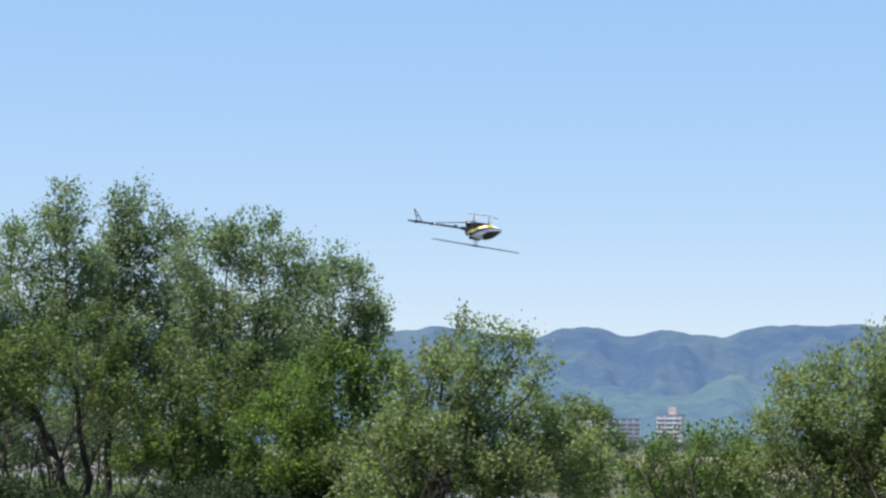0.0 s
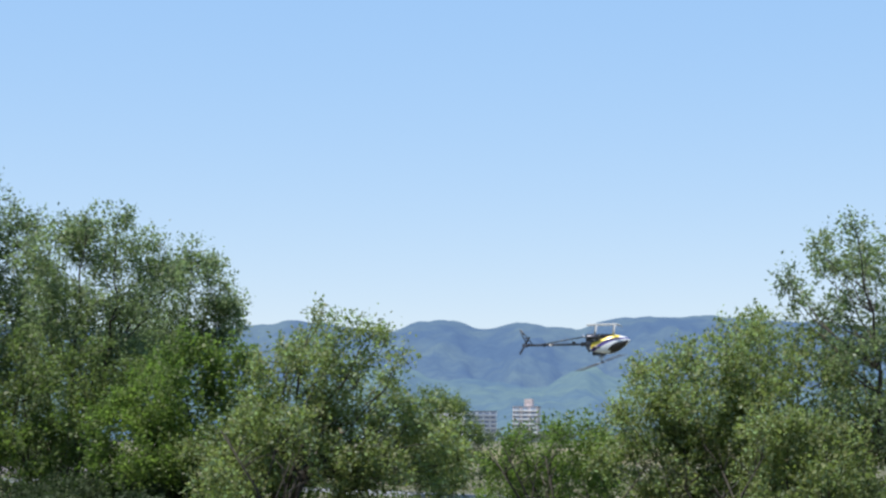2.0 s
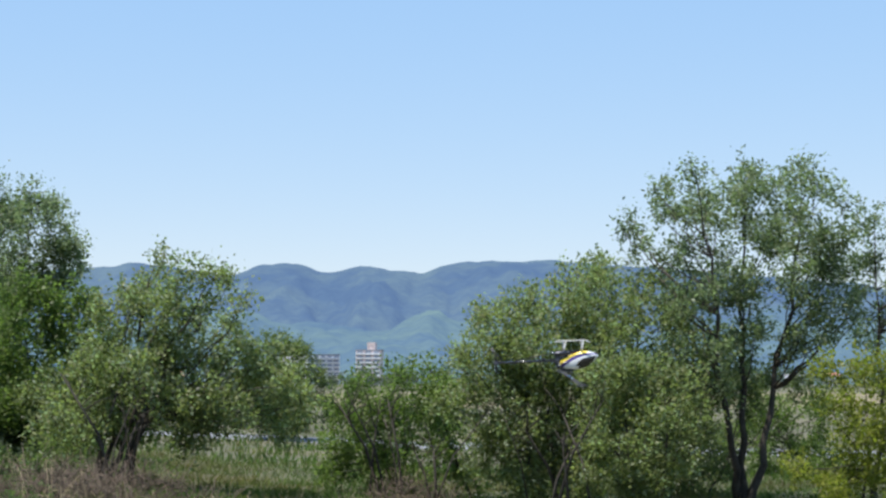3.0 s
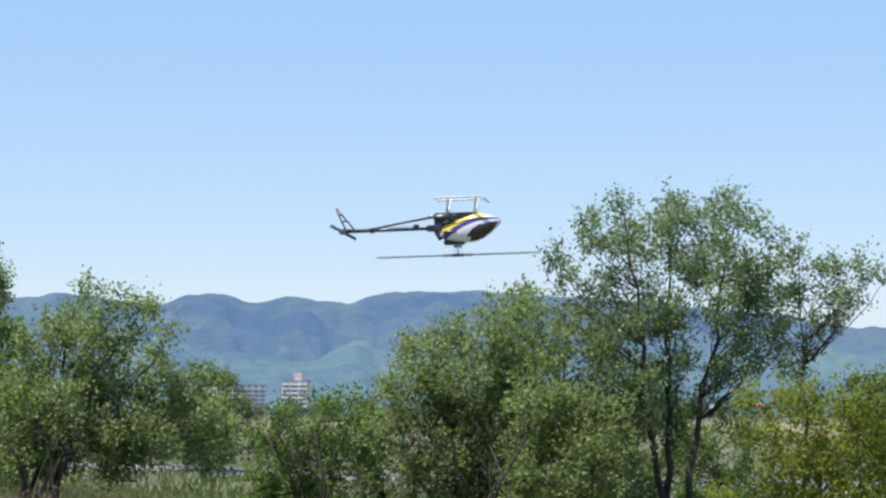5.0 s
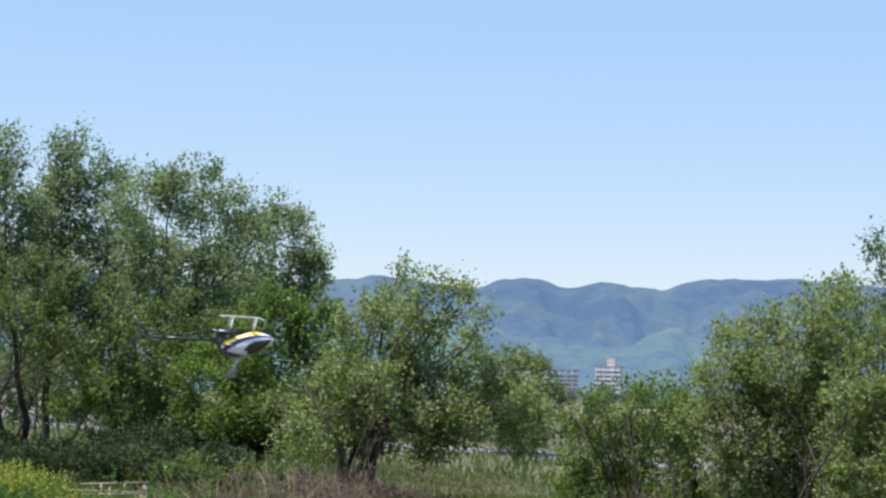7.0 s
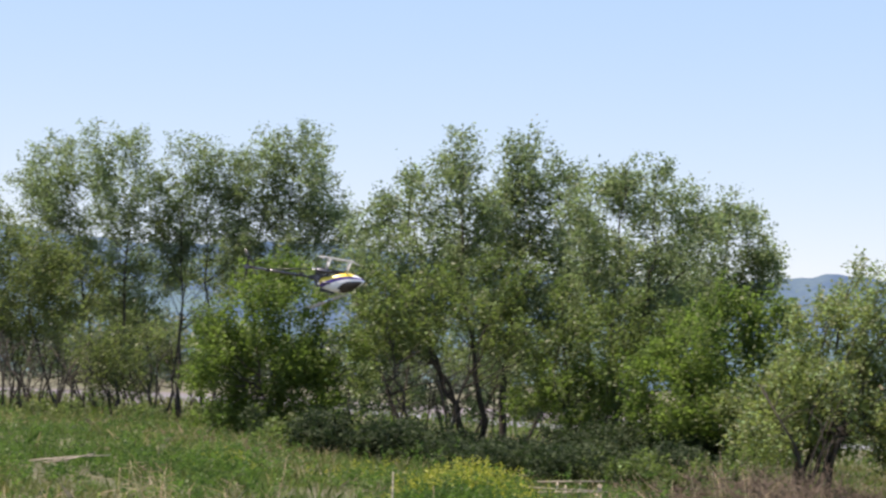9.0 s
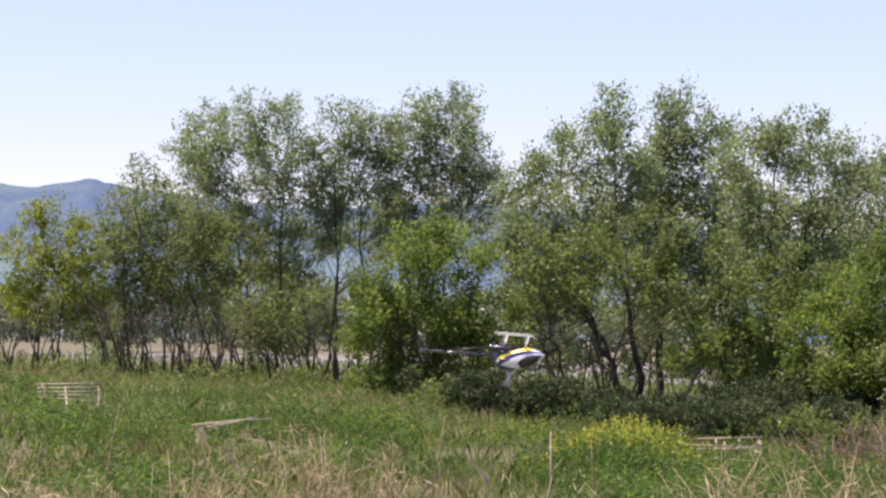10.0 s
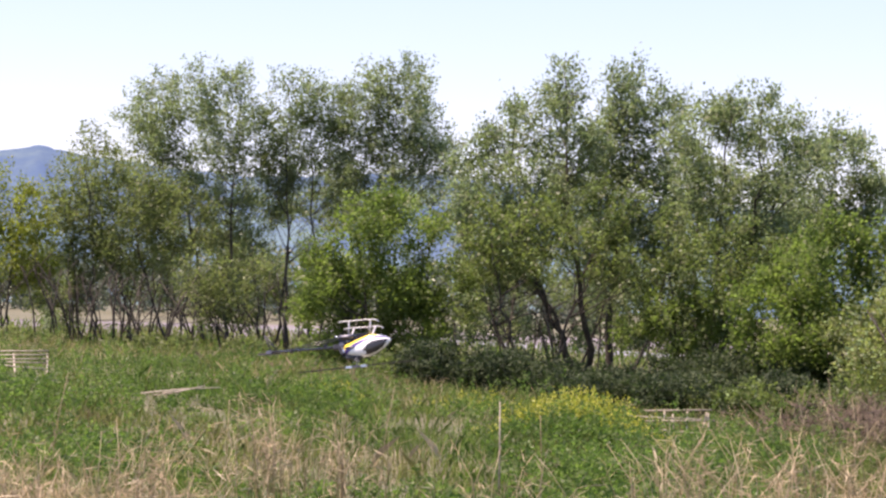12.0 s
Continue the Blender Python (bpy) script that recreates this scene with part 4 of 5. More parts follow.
# ---------------------------------------------------------------- grass and weeds
def blades(n, az0, az1, d0, d1, low, high, width, lean, want, seed):
    """Bent blades of grass over a sector of the field; want(x, y) gives the share that grows."""
    az = np.radians(RNG.uniform(az0, az1, n))
    d = d0 * (d1 / d0) ** RNG.uniform(0, 1, n)
    x, y = -np.sin(az) * d, np.cos(az) * d
    keep = RNG.uniform(0, 1, n) < want(x, y, wander(x, y, 0.22, seed), wander(x, y, 0.9, seed + 5))
    x, y = x[keep], y[keep]
    n = len(x)
    z = ground_z(x, y)
    h = RNG.uniform(low, high, n) * (1 + 0.4 * wander(x, y, 0.5, seed + 2)) * trodden(x, y) * (0.4 + 0.6 * smooth_step(np.hypot(x, y), 16, 27)) * np.where(np.degrees(np.arctan2(-x, y)) < 1, 0.75, 1.0)
    t = RNG.uniform(0, 2 * np.pi, n)
    side = np.stack([np.cos(t), np.sin(t), 0 * t], 1) * (width * RNG.uniform(0.6, 1.4, n))[:, None]
    t2 = RNG.uniform(0, 2 * np.pi, n)
    bend = np.stack([np.cos(t2), np.sin(t2), 0 * t2], 1) * (h * lean * RNG.uniform(0.2, 1.6, n))[:, None]
    p = np.stack([x, y, z - 0.03], 1)
    up = np.array([0, 0, 1.0])
    m = p + bend * 0.35 + up * (h * 0.6)[:, None]
    e = p + bend * 1.1 + up * h[:, None]
    v = np.stack([p - side, p + side, m + side * 0.8, e, m - side * 0.8], 1).reshape(-1, 3)
    f = np.arange(n)[:, None] * 5 + np.arange(5)[None, :]
    return v, f


CLEARED = ((7.35, 34.5), (26.15, 36.5), (21.6, 33.0))


def trodden(x, y):
    """Low where racks and canes lie in the grass."""
    d, az = np.hypot(x, y), np.degrees(np.arctan2(-x, y))
    low = np.ones(len(x))
    for a, r in CLEARED:
        low = np.where((np.abs(az - a) * r * 0.01745 < 0.75) & (d > r - 3.5) & (d < r + 0.4), 0.3, low)
    return low


def green_share(x, y, a, b):
    d, az = np.hypot(x, y), np.degrees(np.arctan2(-x, y))
    s = np.clip(0.8 + a * 0.9 + b * 0.4, 0.25, 1)
    s *= 0.3 + 0.7 * smooth_step(d + a * 10 + b * 4, 15.5, 19)
    return s


def dry_share(x, y, a, b):
    d, az = np.hypot(x, y), np.degrees(np.arctan2(-x, y))
    s = np.clip(-0.14 - a * 0.7 - b * 0.35 + 0.42 * smooth_step(d + b * 6, 31, 43), 0.015, 1)
    s = np.maximum(s, (1 - smooth_step(d + a * 10 + b * 4, 14.5, 17.5)) * (0.04 + 0.14 * smooth_step(b, -0.1, 0.4)) * (0.3 + 0.7 * smooth_step(np.abs(az - 13), 4, 9)))
    return np.where(az < 2, s * 0.22 + np.where((d > 36) & (d < 62), 0.14 * smooth_step(a, -0.05, 0.25), 0), s)


v, f = blades(230000, -26, 33, 15, 62, 0.14, 0.40, 0.0065, 0.5, green_share, 1.0)
tagged(polymesh("grass", v, f, grass_green), "fresh green uncut meadow grass", "grass", kind="stuff")
v, f = blades(110000, -26, 33, 13, 75, 0.15, 0.5, 0.0045, 0.8, dry_share, 2.0)
tagged(polymesh("dry_grass", v, f, grass_dry), "straw-coloured dry grass and reed stubble", "dry grass", kind="stuff")
v, f = blades(45000, -26, 1.5, 36, 64, 0.14, 0.3, 0.011, 0.6, lambda x, y, a, b: np.clip(0.75 + a + b * 0.4, 0.2, 1), 4.0)
tagged(polymesh("field_grass", v, f, grass_green), "short olive-green grass of the open field", "grass", kind="stuff")
v, f = blades(40000, -26, 34, 60, 115, 0.2, 0.5, 0.03, 0.5, lambda x, y, a, b: np.clip(0.5 + a, 0.1, 1), 3.0)
tagged(polymesh("far_grass", v, f, grass_green), "rough green grass of the far field", "grass", kind="stuff")


def build_weeds():
    """Broad-leaved weeds in low cushions."""
    n = 8200
    az, d = RNG.uniform(3, 31, n), RNG.uniform(17.5, 48, n)
    x, y = -np.sin(np.radians(az)) * d, np.cos(np.radians(az)) * d
    a = wander(x, y, 0.22, 1.0)
    keep = RNG.uniform(0, 1, n) < np.clip(0.3 + a * 2.2, 0.03, 1) * (1 - 0.8 * smooth_step(d + a * 8, 32, 40))
    x, y = x[keep], y[keep]
    z = ground_z(x, y)
    r = (RNG.uniform(0.12, 0.3, len(x)) + 0.28 * smooth_step(wander(x, y, 0.45, 9.0), 0.0, 0.35)) * trodden(x, y) * (0.5 + 0.5 * smooth_step(np.hypot(x, y), 18, 26))
    cl = [(p, q, s + w * 0.75, w) for p, q, s, w in zip(x, y, z, r)]
    places, ways = in_clumps(cl, [10] * len(cl))
    v, f = leaf_cloud(places, ways, 0.06, 0.028, 9, 0.08)
    tagged(polymesh("weeds", v, f, weed_leaf), "low cushions of broad-leaved green weeds", "weeds", kind="stuff")


build_weeds()


def undergrowth(label, spots, leaf_mat):
    """Leafy clumps round the feet of the trees; a dark leaf_mat stands in for shade."""
    cl = []
    for az, d, w, h in spots:
        for _ in range(int(10 * w)):
            x, y = polar(az, d)
            x, y = x + RNG.normal(0, w * 0.5), y + RNG.normal(0, 0.6)
            cl.append((x, y, float(ground_z(x, y)) + RNG.uniform(0.1, h), 0.3))
    places, ways = in_clumps(cl, [34] * len(cl))
    v, f = leaf_cloud(places, ways, 0.1, 0.05, 8, 0.1)
    tagged(polymesh("undergrowth", v, f, leaf_mat), label, "undergrowth", kind="stuff")


undergrowth("low shaded weeds at the feet of the willows", [(14.5, 45, 1.4, 0.5), (6.2, 41, 1.6, 0.5), (4.8, 40, 1.6, 0.7), (3.4, 41, 1.6, 0.8), (12.8, 50, 2.0, 0.4), (8.6, 48, 1.4, 0.3), (6.4, 49, 2.0, 0.4), (4.8, 50, 2.0, 0.7)], leaf_mid)
# shade under the crowns is put into this dark leaf colour
undergrowth("undergrowth below the trees, with tree shade put into its dark leaves", [(14.2, 43.5, 1.4, 0.9), (13.4, 43, 1.6, 0.9), (12.6, 43, 1.8, 0.85), (11.8, 43.5, 1.6, 0.8), (11.0, 44, 1.4, 0.6), (10.2, 43, 1.4, 0.5), (9.2, 42, 1.3, 0.5), (8.4, 41, 1.3, 0.6), (7.6, 41, 1.3, 0.7), (6.6, 41, 1.2, 0.7), (5.6, 46, 1.2, 1.0), (4.9, 47, 1.3, 1.3), (4.3, 45, 1.0, 1.2), (9.6, 44, 1.2, 0.3), (8.8, 43, 1.4, 0.4), (7.9, 43.5, 1.4, 0.5), (7.0, 43, 1.4, 0.5), (6.2, 43, 1.3, 0.7), (5.2, 42, 1.2, 0.8), (4.0, 42, 1.2, 0.9), (8.4, 47, 1.4, 0.6), (7.6, 48, 1.4, 0.9), (6.8, 47, 1.4, 0.8), (6.0, 48, 1.4, 1.2), (5.2, 48, 1.4, 1.4), (4.4, 48, 1.2, 1.2), (3.6, 46, 1.2, 1.1)], leaf_dark)
undergrowth("green scrub along the foot of the tree line", [(26, 58, 0.7, 0.3), (22.6, 58, 0.8, 0.35), (19.5, 57, 1.0, 0.4), (17.2, 55, 1.2, 0.5), (14.8, 48, 1.2, 0.6)], leaf_olive)


def flower_patch(label, x, y, w, h, stems):
    """A mound of mustard plants: green stems with yellow heads."""
    root = new("flower_patch")
    root.matrix_basis = pose(x, y, float(ground_z(x, y)))
    tagged(root, label, "wildflowers", group="wildflower patches")
    px, py = RNG.normal(0, w * 0.33, stems), RNG.normal(0, w * 0.25, stems)
    hh = h * np.exp(-(px / (w * 0.55)) ** 2) * RNG.uniform(0.6, 1.1, stems)
    cl = [(a, b, c * 0.5, max(0.08, c * 0.42)) for a, b, c in zip(px, py, hh)]
    places, ways = in_clumps(cl, [11] * stems)
    v, f = leaf_cloud(places, ways, 0.07, 0.025, 6, 0.07)
    polymesh("foliage", v, f, weed_leaf, root)["kind"] = "stuff"
    heads = np.stack([px, py, hh * 1.0], 1) + RNG.normal(0, 0.035, (stems, 3))
    up = np.tile([[0, 0, 1.0]], (stems, 1))
    v, f = leaf_cloud(heads, up, 0.032, 0.028, 10, 0.08)
    polymesh("blossom", v, f, petal, root)["kind"] = "stuff"


flower_patch("mound of mustard plants in yellow flower", -5.4, 29.7, 2.3, 0.8, 560)
flower_patch("small patch of yellow mustard flowers", -10.1, 32.8, 0.9, 0.4, 70)
flower_patch("thin scatter of yellow mustard flowers", -8.0, 34.0, 2.2, 0.4, 60)


def sapling_thicket(label, az, d, w, n, low, high):
    """Bare dark shoots that lean every way from one old stool."""
    x, y = polar(az, d)
    root = new("sapling_thicket")
    root.matrix_basis = pose(x, y, float(ground_z(x, y)), 0, 0, az)
    tagged(root, label, "thicket", group="thickets under the trees")
    for _ in range(n):
        a, b, h = RNG.normal(0, w * 0.4), RNG.normal(0, 0.5), RNG.uniform(low, high)
        lean = float(np.clip(RNG.normal(0, 0.4) + a * 0.25, -0.6, 0.6))
        bm = bmesh.new()
        top = (a + lean * h, b + RNG.normal(0, 0.2) * h, h)
        mid = (a + lean * h * 0.35, b, h * 0.5)
        r = RNG.uniform(0.018, 0.045)
        tube(bm, [(a, b, -0.1), mid, top], [r, r * 0.8, r * 0.35], 5)
        for _ in range(4):
            s = RNG.uniform(0.35, 0.95)
            p = Vector(mid).lerp(Vector(top), s)
            e = p + Vector((RNG.normal(0, 0.35), RNG.normal(0, 0.3), RNG.uniform(0.25, 0.7)))
            tube(bm, [p, p.lerp(e, 0.5) + Vector((0, 0, 0.04)), e], [r * 0.4, r * 0.3, r * 0.1], 4)
        part("shoot", bm, bark, root)


for az, d, w, n in ((27.2, 60, 1.6, 10), (24.6, 60, 1.8, 14), (23.0, 61, 1.8, 14), (21.2, 62, 1.5, 9), (19.0, 60, 1.8, 12), (17.2, 60, 1.4, 8), (12.2, 56, 1.0, 5), (10.9, 51, 0.9, 6), (1.0, 42.5, 0.8, 8), (-7.6, 45.5, 1.4, 8), (-11.5, 44, 1.6, 7)):
    sapling_thicket("thicket of bare dark willow shoots", az, d, w, n, 1.2, 2.6)


# ---------------------------------------------------------------- reeds, stakes, racks
def reed_clump(label, x, y, n, low, high, spread, lean):
    """Dead reed stalks with frayed seed heads."""
    root = new("reed_clump")
    root.matrix_basis = pose(x, y, float(ground_z(x, y)))
    tagged(root, label, "reeds", group="dead reeds on the bank")
    bm, heads, ways = bmesh.new(), [], []
    for _ in range(n):
        a, b = RNG.normal(0, spread), RNG.normal(0, spread)
        h = RNG.uniform(low, high)
        t = RNG.uniform(0, 2 * math.pi)
        w = lean * h * RNG.uniform(0.1, 1.0)
        e = (a + math.cos(t) * w, b + math.sin(t) * w, h)
        m = (a + math.cos(t) * w * 0.3, b + math.sin(t) * w * 0.3, h * 0.6)
        tube(bm, [(a, b, -0.05), m, e], [0.0045, 0.004, 0.002], 4)
        for s in np.linspace(0.35, 1.0, 5):
            heads.append((a + math.cos(t) * w * s, b + math.sin(t) * w * s, h * s))
            ways.append((math.cos(t) * 0.5, math.sin(t) * 0.5, 0.8))
    part("stalk_mass", bm, grass_dry, root)["kind"] = "stuff"
    v, f = leaf_cloud(np.array(heads), np.array(ways), 0.16, 0.008, 3, 0.04)
    polymesh("blade_mass", v, f, grass_dry, root)["kind"] = "stuff"


for az, d, n, low, high, spread, lean in ((19.1, 17.2, 26, 0.5, 1.1, 0.16, 0.22), (18.6, 18.4, 14, 0.4, 0.8, 0.3, 0.3), (16.9, 16.2, 14, 0.5, 0.95, 0.04, 0.3), (27.5, 15.5, 26, 0.35, 0.8, 0.4, 0.5), (26.4, 15.6, 60, 0.15, 0.45, 0.5, 0.9), (25.0, 15.4, 60, 0.15, 0.42, 0.5, 0.9), (22.5, 15.2, 20, 0.3, 0.7, 0.4, 0.5), (12.5, 15.4, 9, 0.3, 0.7, 0.3, 0.5), (10.2, 15.8, 8, 0.3, 0.7, 0.3, 0.6), (6.8, 15.6, 22, 0.4, 0.85, 0.4, 0.6), (4.6, 15.5, 26, 0.4, 0.9, 0.4, 0.6), (2.5, 15.8, 26, 0.4, 0.85, 0.4, 0.6), (25.6, 14.8, 14, 0.35, 0.75, 0.5, 0.6), (22.6, 14.9, 12, 0.4, 0.85, 0.5, 0.5), (20.4, 14.9, 10, 0.4, 0.85, 0.5, 0.5), (5.6, 15.2, 16, 0.35, 0.75, 0.5, 0.7), (3.6, 15.2, 18, 0.35, 0.8, 0.5, 0.7), (2.9, 29.0, 16, 0.5, 1.1, 0.25, 0.5), (-1.0, 34.0, 26, 0.15, 0.35, 0.8, 0.5), (-4.6, 36.0, 30, 0.15, 0.35, 1.0, 0.5), (-8.2, 37.0, 30, 0.15, 0.35, 1.0, 0.5), (-11.5, 36.0, 24, 0.15, 0.35, 0.9, 0.5)):
    x, y = polar(az, d)
    reed_clump("clump of bleached dead reeds on the near bank", x, y, n, low, high, spread, lean)


def single_stalk(label, az, d, h, r, tilt, material):
    x, y = polar(az, d)
    ob = part("stalk", rod([(0, 0, -0.1), (tilt * h * 0.4, 0, h * 0.55), (tilt * h, 0, h)], [r, r * 0.85, r * 0.5], 6), material)
    ob.matrix_basis = pose(x, y, float(ground_z(x, y)), 0, 0, az)
    tagged(ob, label, "stalk", group="upright stalks")


single_stalk("pale upright bamboo stake in the grass", 12.42, 20.5, 1.08, 0.012, -0.01, bamboo)
single_stalk("thin green-yellow stalk leaning in the grass", 15.9, 18.5, 1.15, 0.005, 0.12, grass_dry)
single_stalk("thin green-yellow stalk leaning in the grass", 25.2, 19.5, 1.2, 0.005, 0.14, grass_dry)
single_stalk("thin green-yellow stalk leaning in the grass", 11.2, 19.0, 0.95, 0.005, -0.03, grass_dry)
single_stalk("bent dry stalk standing in the grass", 8.2, 17.0, 0.7, 0.006, -0.5, grass_dry)
single_stalk("bent dry stalk standing in the grass", 5.2, 17.5, 0.75, 0.006, 0.5, grass_dry)
single_stalk("bent dry stalk standing in the grass", 3.4, 16.5, 0.8, 0.006, -0.6, grass_dry)


def pole_rack(label, az, d, width, rows, posts, height, slope, long_pole, lift=0.16):
    """A rack of lashed bamboo poles left lying in the weeds."""
    x, y = polar(az, d)
    root = new("bamboo_rack")
    root.matrix_basis = pose(x, y, float(ground_z(x, y)), 0, 0, az)
    tagged(root, label, "rack", group="bamboo racks")
    for i in range(rows):
        z = lift + (height - 0.2) * i / (rows - 1)
        j = RNG.normal(0, 0.02, 4)
        part("crossbar", rod([(-width / 2 - 0.06 + j[0], slope * i, z + j[1]), (width / 2 + 0.06 + j[2], slope * i, z + j[3])], 0.013), bamboo, root)
    for i in range(posts):
        u = -width / 2 + width * i / (posts - 1) + RNG.normal(0, 0.03)
        t = RNG.normal(0.05, 0.06)
        part("post", rod([(u, -0.05, -0.1), (u + t, slope * rows, height + RNG.uniform(0.0, 0.12))], 0.015), bamboo, root)
    if long_pole:
        part("pole", rod([(-width / 2 - long_pole, 0.1, height * 0.95), (width / 2, 0.05, height * 0.9)], 0.011), bamboo, root)


pole_rack("grey-white bamboo rack standing askew in the weeds", 7.35, 32.2, 0.98, 3, 6, 0.5, 0.05, 0.6, 0.26)
pole_rack("flattened bamboo rack lying on the grass", 26.15, 35.8, 0.98, 5, 3, 0.46, 0.2, 0, 0.26)


def reed_bundle(label, az, d):
    x, y = polar(az, d)
    root = new("reed_bundle")
    root.matrix_basis = pose(x, y, float(ground_z(x, y)) + 0.22, 0, -6, az + 8)
    tagged(root, label, "reed bundle")
    for i in range(6):
        a = RNG.normal(0, 0.085, 3)
        part("cane", rod([(-0.45 + a[0] * 3, a[1], a[2] * 0.3), (0, a[1] * 1.4, a[2] * 0.3), (0.4 + a[2] * 3, a[1] * 0.5 + a[0], a[0] * 0.3 + 0.03)], 0.008, 5), bamboo, root)


reed_bundle("bundle of pale cut canes lying in the grass", 21.6, 33.0)


def brush_pile(label, az, d, w, h, n):
    """A heap of bare dead twigs."""
    x, y = polar(az, d)
    bm = bmesh.new()
    for _ in range(n):
        a, b = RNG.normal(0, w * 0.36), RNG.normal(0, w * 0.25)
        top = h * math.exp(-(a / (w * 0.6)) ** 2)
        z = RNG.uniform(0, top)
        t, el, ln = RNG.uniform(0, 2 * math.pi), RNG.normal(0.8, 0.5), RNG.uniform(0.3, 0.9)
        e = (a + math.cos(t) * math.cos(el) * ln, b + math.sin(t) * math.cos(el) * ln, max(0.02, z + math.sin(el) * ln * 0.7))
        m = tuple((p + q) / 2 + RNG.normal(0, 0.05) for p, q in zip((a, b, z), e))
        tube(bm, [(a, b, z), m, e], [0.007, 0.005, 0.002], 4)
    ob = part("brush_pile", bm, dead_wood)
    ob.matrix_basis = pose(x, y, float(ground_z(x, y)))
    tagged(ob, label, "brushwood", group="brushwood heaps", kind="stuff")


brush_pile("heap of brown dead twigs under the green bush", 3.0, 34.0, 2.6, 0.72, 620)
brush_pile("heap of brown dead twigs at the foot of the bush", 1.8, 38.5, 1.4, 0.5, 300)
brush_pile("low tangle of brown dead twigs below the bush", 0.3, 36.0, 2.2, 0.7, 420)
brush_pile("dry twigs tangled under the low scrub", -7.6, 44, 1.6, 0.6, 260)


# ---------------------------------------------------------------- helicopter
def lathe_x(stations, sides=20):
    """A closed body from stations along x: (x, low z, high z, half width)."""
    bm, rings = bmesh.new(), []
    for x, lo, hi, w in stations:
        ring = []
        for k in range(sides):
            t = 2 * math.pi * k / sides
            c, s = math.cos(t), math.sin(t)
            ring.append(bm.verts.new((x, w * math.copysign(abs(c) ** 0.75, c), (lo + hi) / 2 + (hi - lo) / 2 * math.copysign(abs(s) ** 0.85, s))))
        rings.append(ring)
    for a, b in zip(rings, rings[1:]):
        for k in range(sides):
            bm.faces.new((a[k], a[(k + 1) % sides], b[(k + 1) % sides], b[k])).smooth = True
    bm.faces.new(list(reversed(rings[0])))
    bm.faces.new(rings[-1])
    bmesh.ops.recalc_face_normals(bm, faces=bm.faces)
    return bm


def build_helicopter():
    heli = new("model_helicopter")
    tagged(heli, "radio-controlled model helicopter flying upside down, white, yellow and purple canopy", "model helicopter")
    # the canopy: nose at +x, the machine's own up is +z
    part("canopy", lathe_x([(-0.075, -0.005, 0.085, 0.05), (-0.05, -0.02, 0.1, 0.06), (0.02, -0.045, 0.115, 0.07), (0.1, -0.078, 0.126, 0.076), (0.18, -0.106, 0.122, 0.077), (0.24, -0.105, 0.098, 0.073), (0.3, -0.093, 0.062, 0.061), (0.35, -0.078, 0.026, 0.046), (0.385, -0.06, -0.008, 0.028), (0.404, -0.046, -0.032, 0.01)], 24), canopy_paint(), heli, "glossy white canopy with a yellow flash and purple stripe")
    for s in (1, -1):
        bm = bmesh.new()
        outline = [(0.128, 0.078), (0.172, 0.022), (0.225, -0.01), (0.32, -0.03), (0.384, -0.037), (0.358, 0.004), (0.326, 0.043), (0.258, 0.09), (0.2, 0.114), (0.15, 0.117)]
        def wide(x, z):
            w = float(np.interp(x, [0.1, 0.18, 0.24, 0.3, 0.35, 0.385, 0.4], [0.076, 0.077, 0.073, 0.061, 0.046, 0.028, 0.01]))
            lo = float(np.interp(x, [0.1, 0.18, 0.24, 0.3, 0.35, 0.385, 0.4], [-0.078, -0.106, -0.105, -0.093, -0.078, -0.06, -0.046]))
            hi = float(np.interp(x, [0.1, 0.18, 0.24, 0.3, 0.35, 0.385, 0.4], [0.126, 0.122, 0.098, 0.062, 0.026, -0.008, -0.032]))
            q = min(0.96, abs((z - (lo + hi) / 2) / ((hi - lo) / 2)))
            sn = q ** (1 / 0.85)
            return w * (1 - sn * sn) ** 0.375
        mid = (0.26, 0.028)
        rings = []
        for k in (1.0, 0.82, 0.64, 0.46, 0.28):
            rings.append([bm.verts.new((mid[0] + (x - mid[0]) * k, s * (wide(mid[0] + (x - mid[0]) * k, mid[1] + (z - mid[1]) * k) + 0.004), mid[1] + (z - mid[1]) * k)) for x, z in outline])
        centre = bm.verts.new((mid[0], s * (wide(*mid) + 0.004), mid[1]))
        n = len(outline)
        for a, b in zip(rings, rings[1:]):
            for k in range(n):
                bm.faces.new((a[k], a[(k + 1) % n], b[(k + 1) % n], b[k])).smooth = True
        for k in range(n):
            bm.faces.new((rings[-1][k], rings[-1][(k + 1) % n], centre)).smooth = True
        bmesh.ops.recalc_face_normals(bm, faces=bm.faces)
        part("window", bm, smoke_window, heli, "dark smoked side window")
    # mechanics
    for s in (1, -1):
        part("side_frame", block((0.27, 0.004, 0.028), (0.045, s * 0.036, -0.105), 0.001), carbon, heli)
        part("side_frame", block((0.3, 0.004, 0.022), (0.03, s * 0.036, -0.035), 0.001), carbon, heli)
        for x, t in ((-0.07, 12), (0.0, -20), (0.09, 15), (0.17, -10)):
            part("frame_web", block((0.02, 0.004, 0.08), (x, s * 0.036, -0.07), 0.001, Matrix.Rotation(radians(t), 3, "Y")), carbon, heli)
        part("side_plate", block((0.075, 0.004, 0.12), (-0.1, s * 0.034, 0.03), 0.001, Matrix.Rotation(radians(24), 3, "Y")), carbon, heli)
        part("bearing_block", rod([(-0.105, s * 0.03, -0.01), (-0.105, s * 0.046, -0.01)], 0.026, 14), alu_dark, heli)
        part("bearing_block", rod([(-0.075, s * 0.03, 0.055), (-0.075, s * 0.044, 0.055)], 0.02, 14), steel, heli)
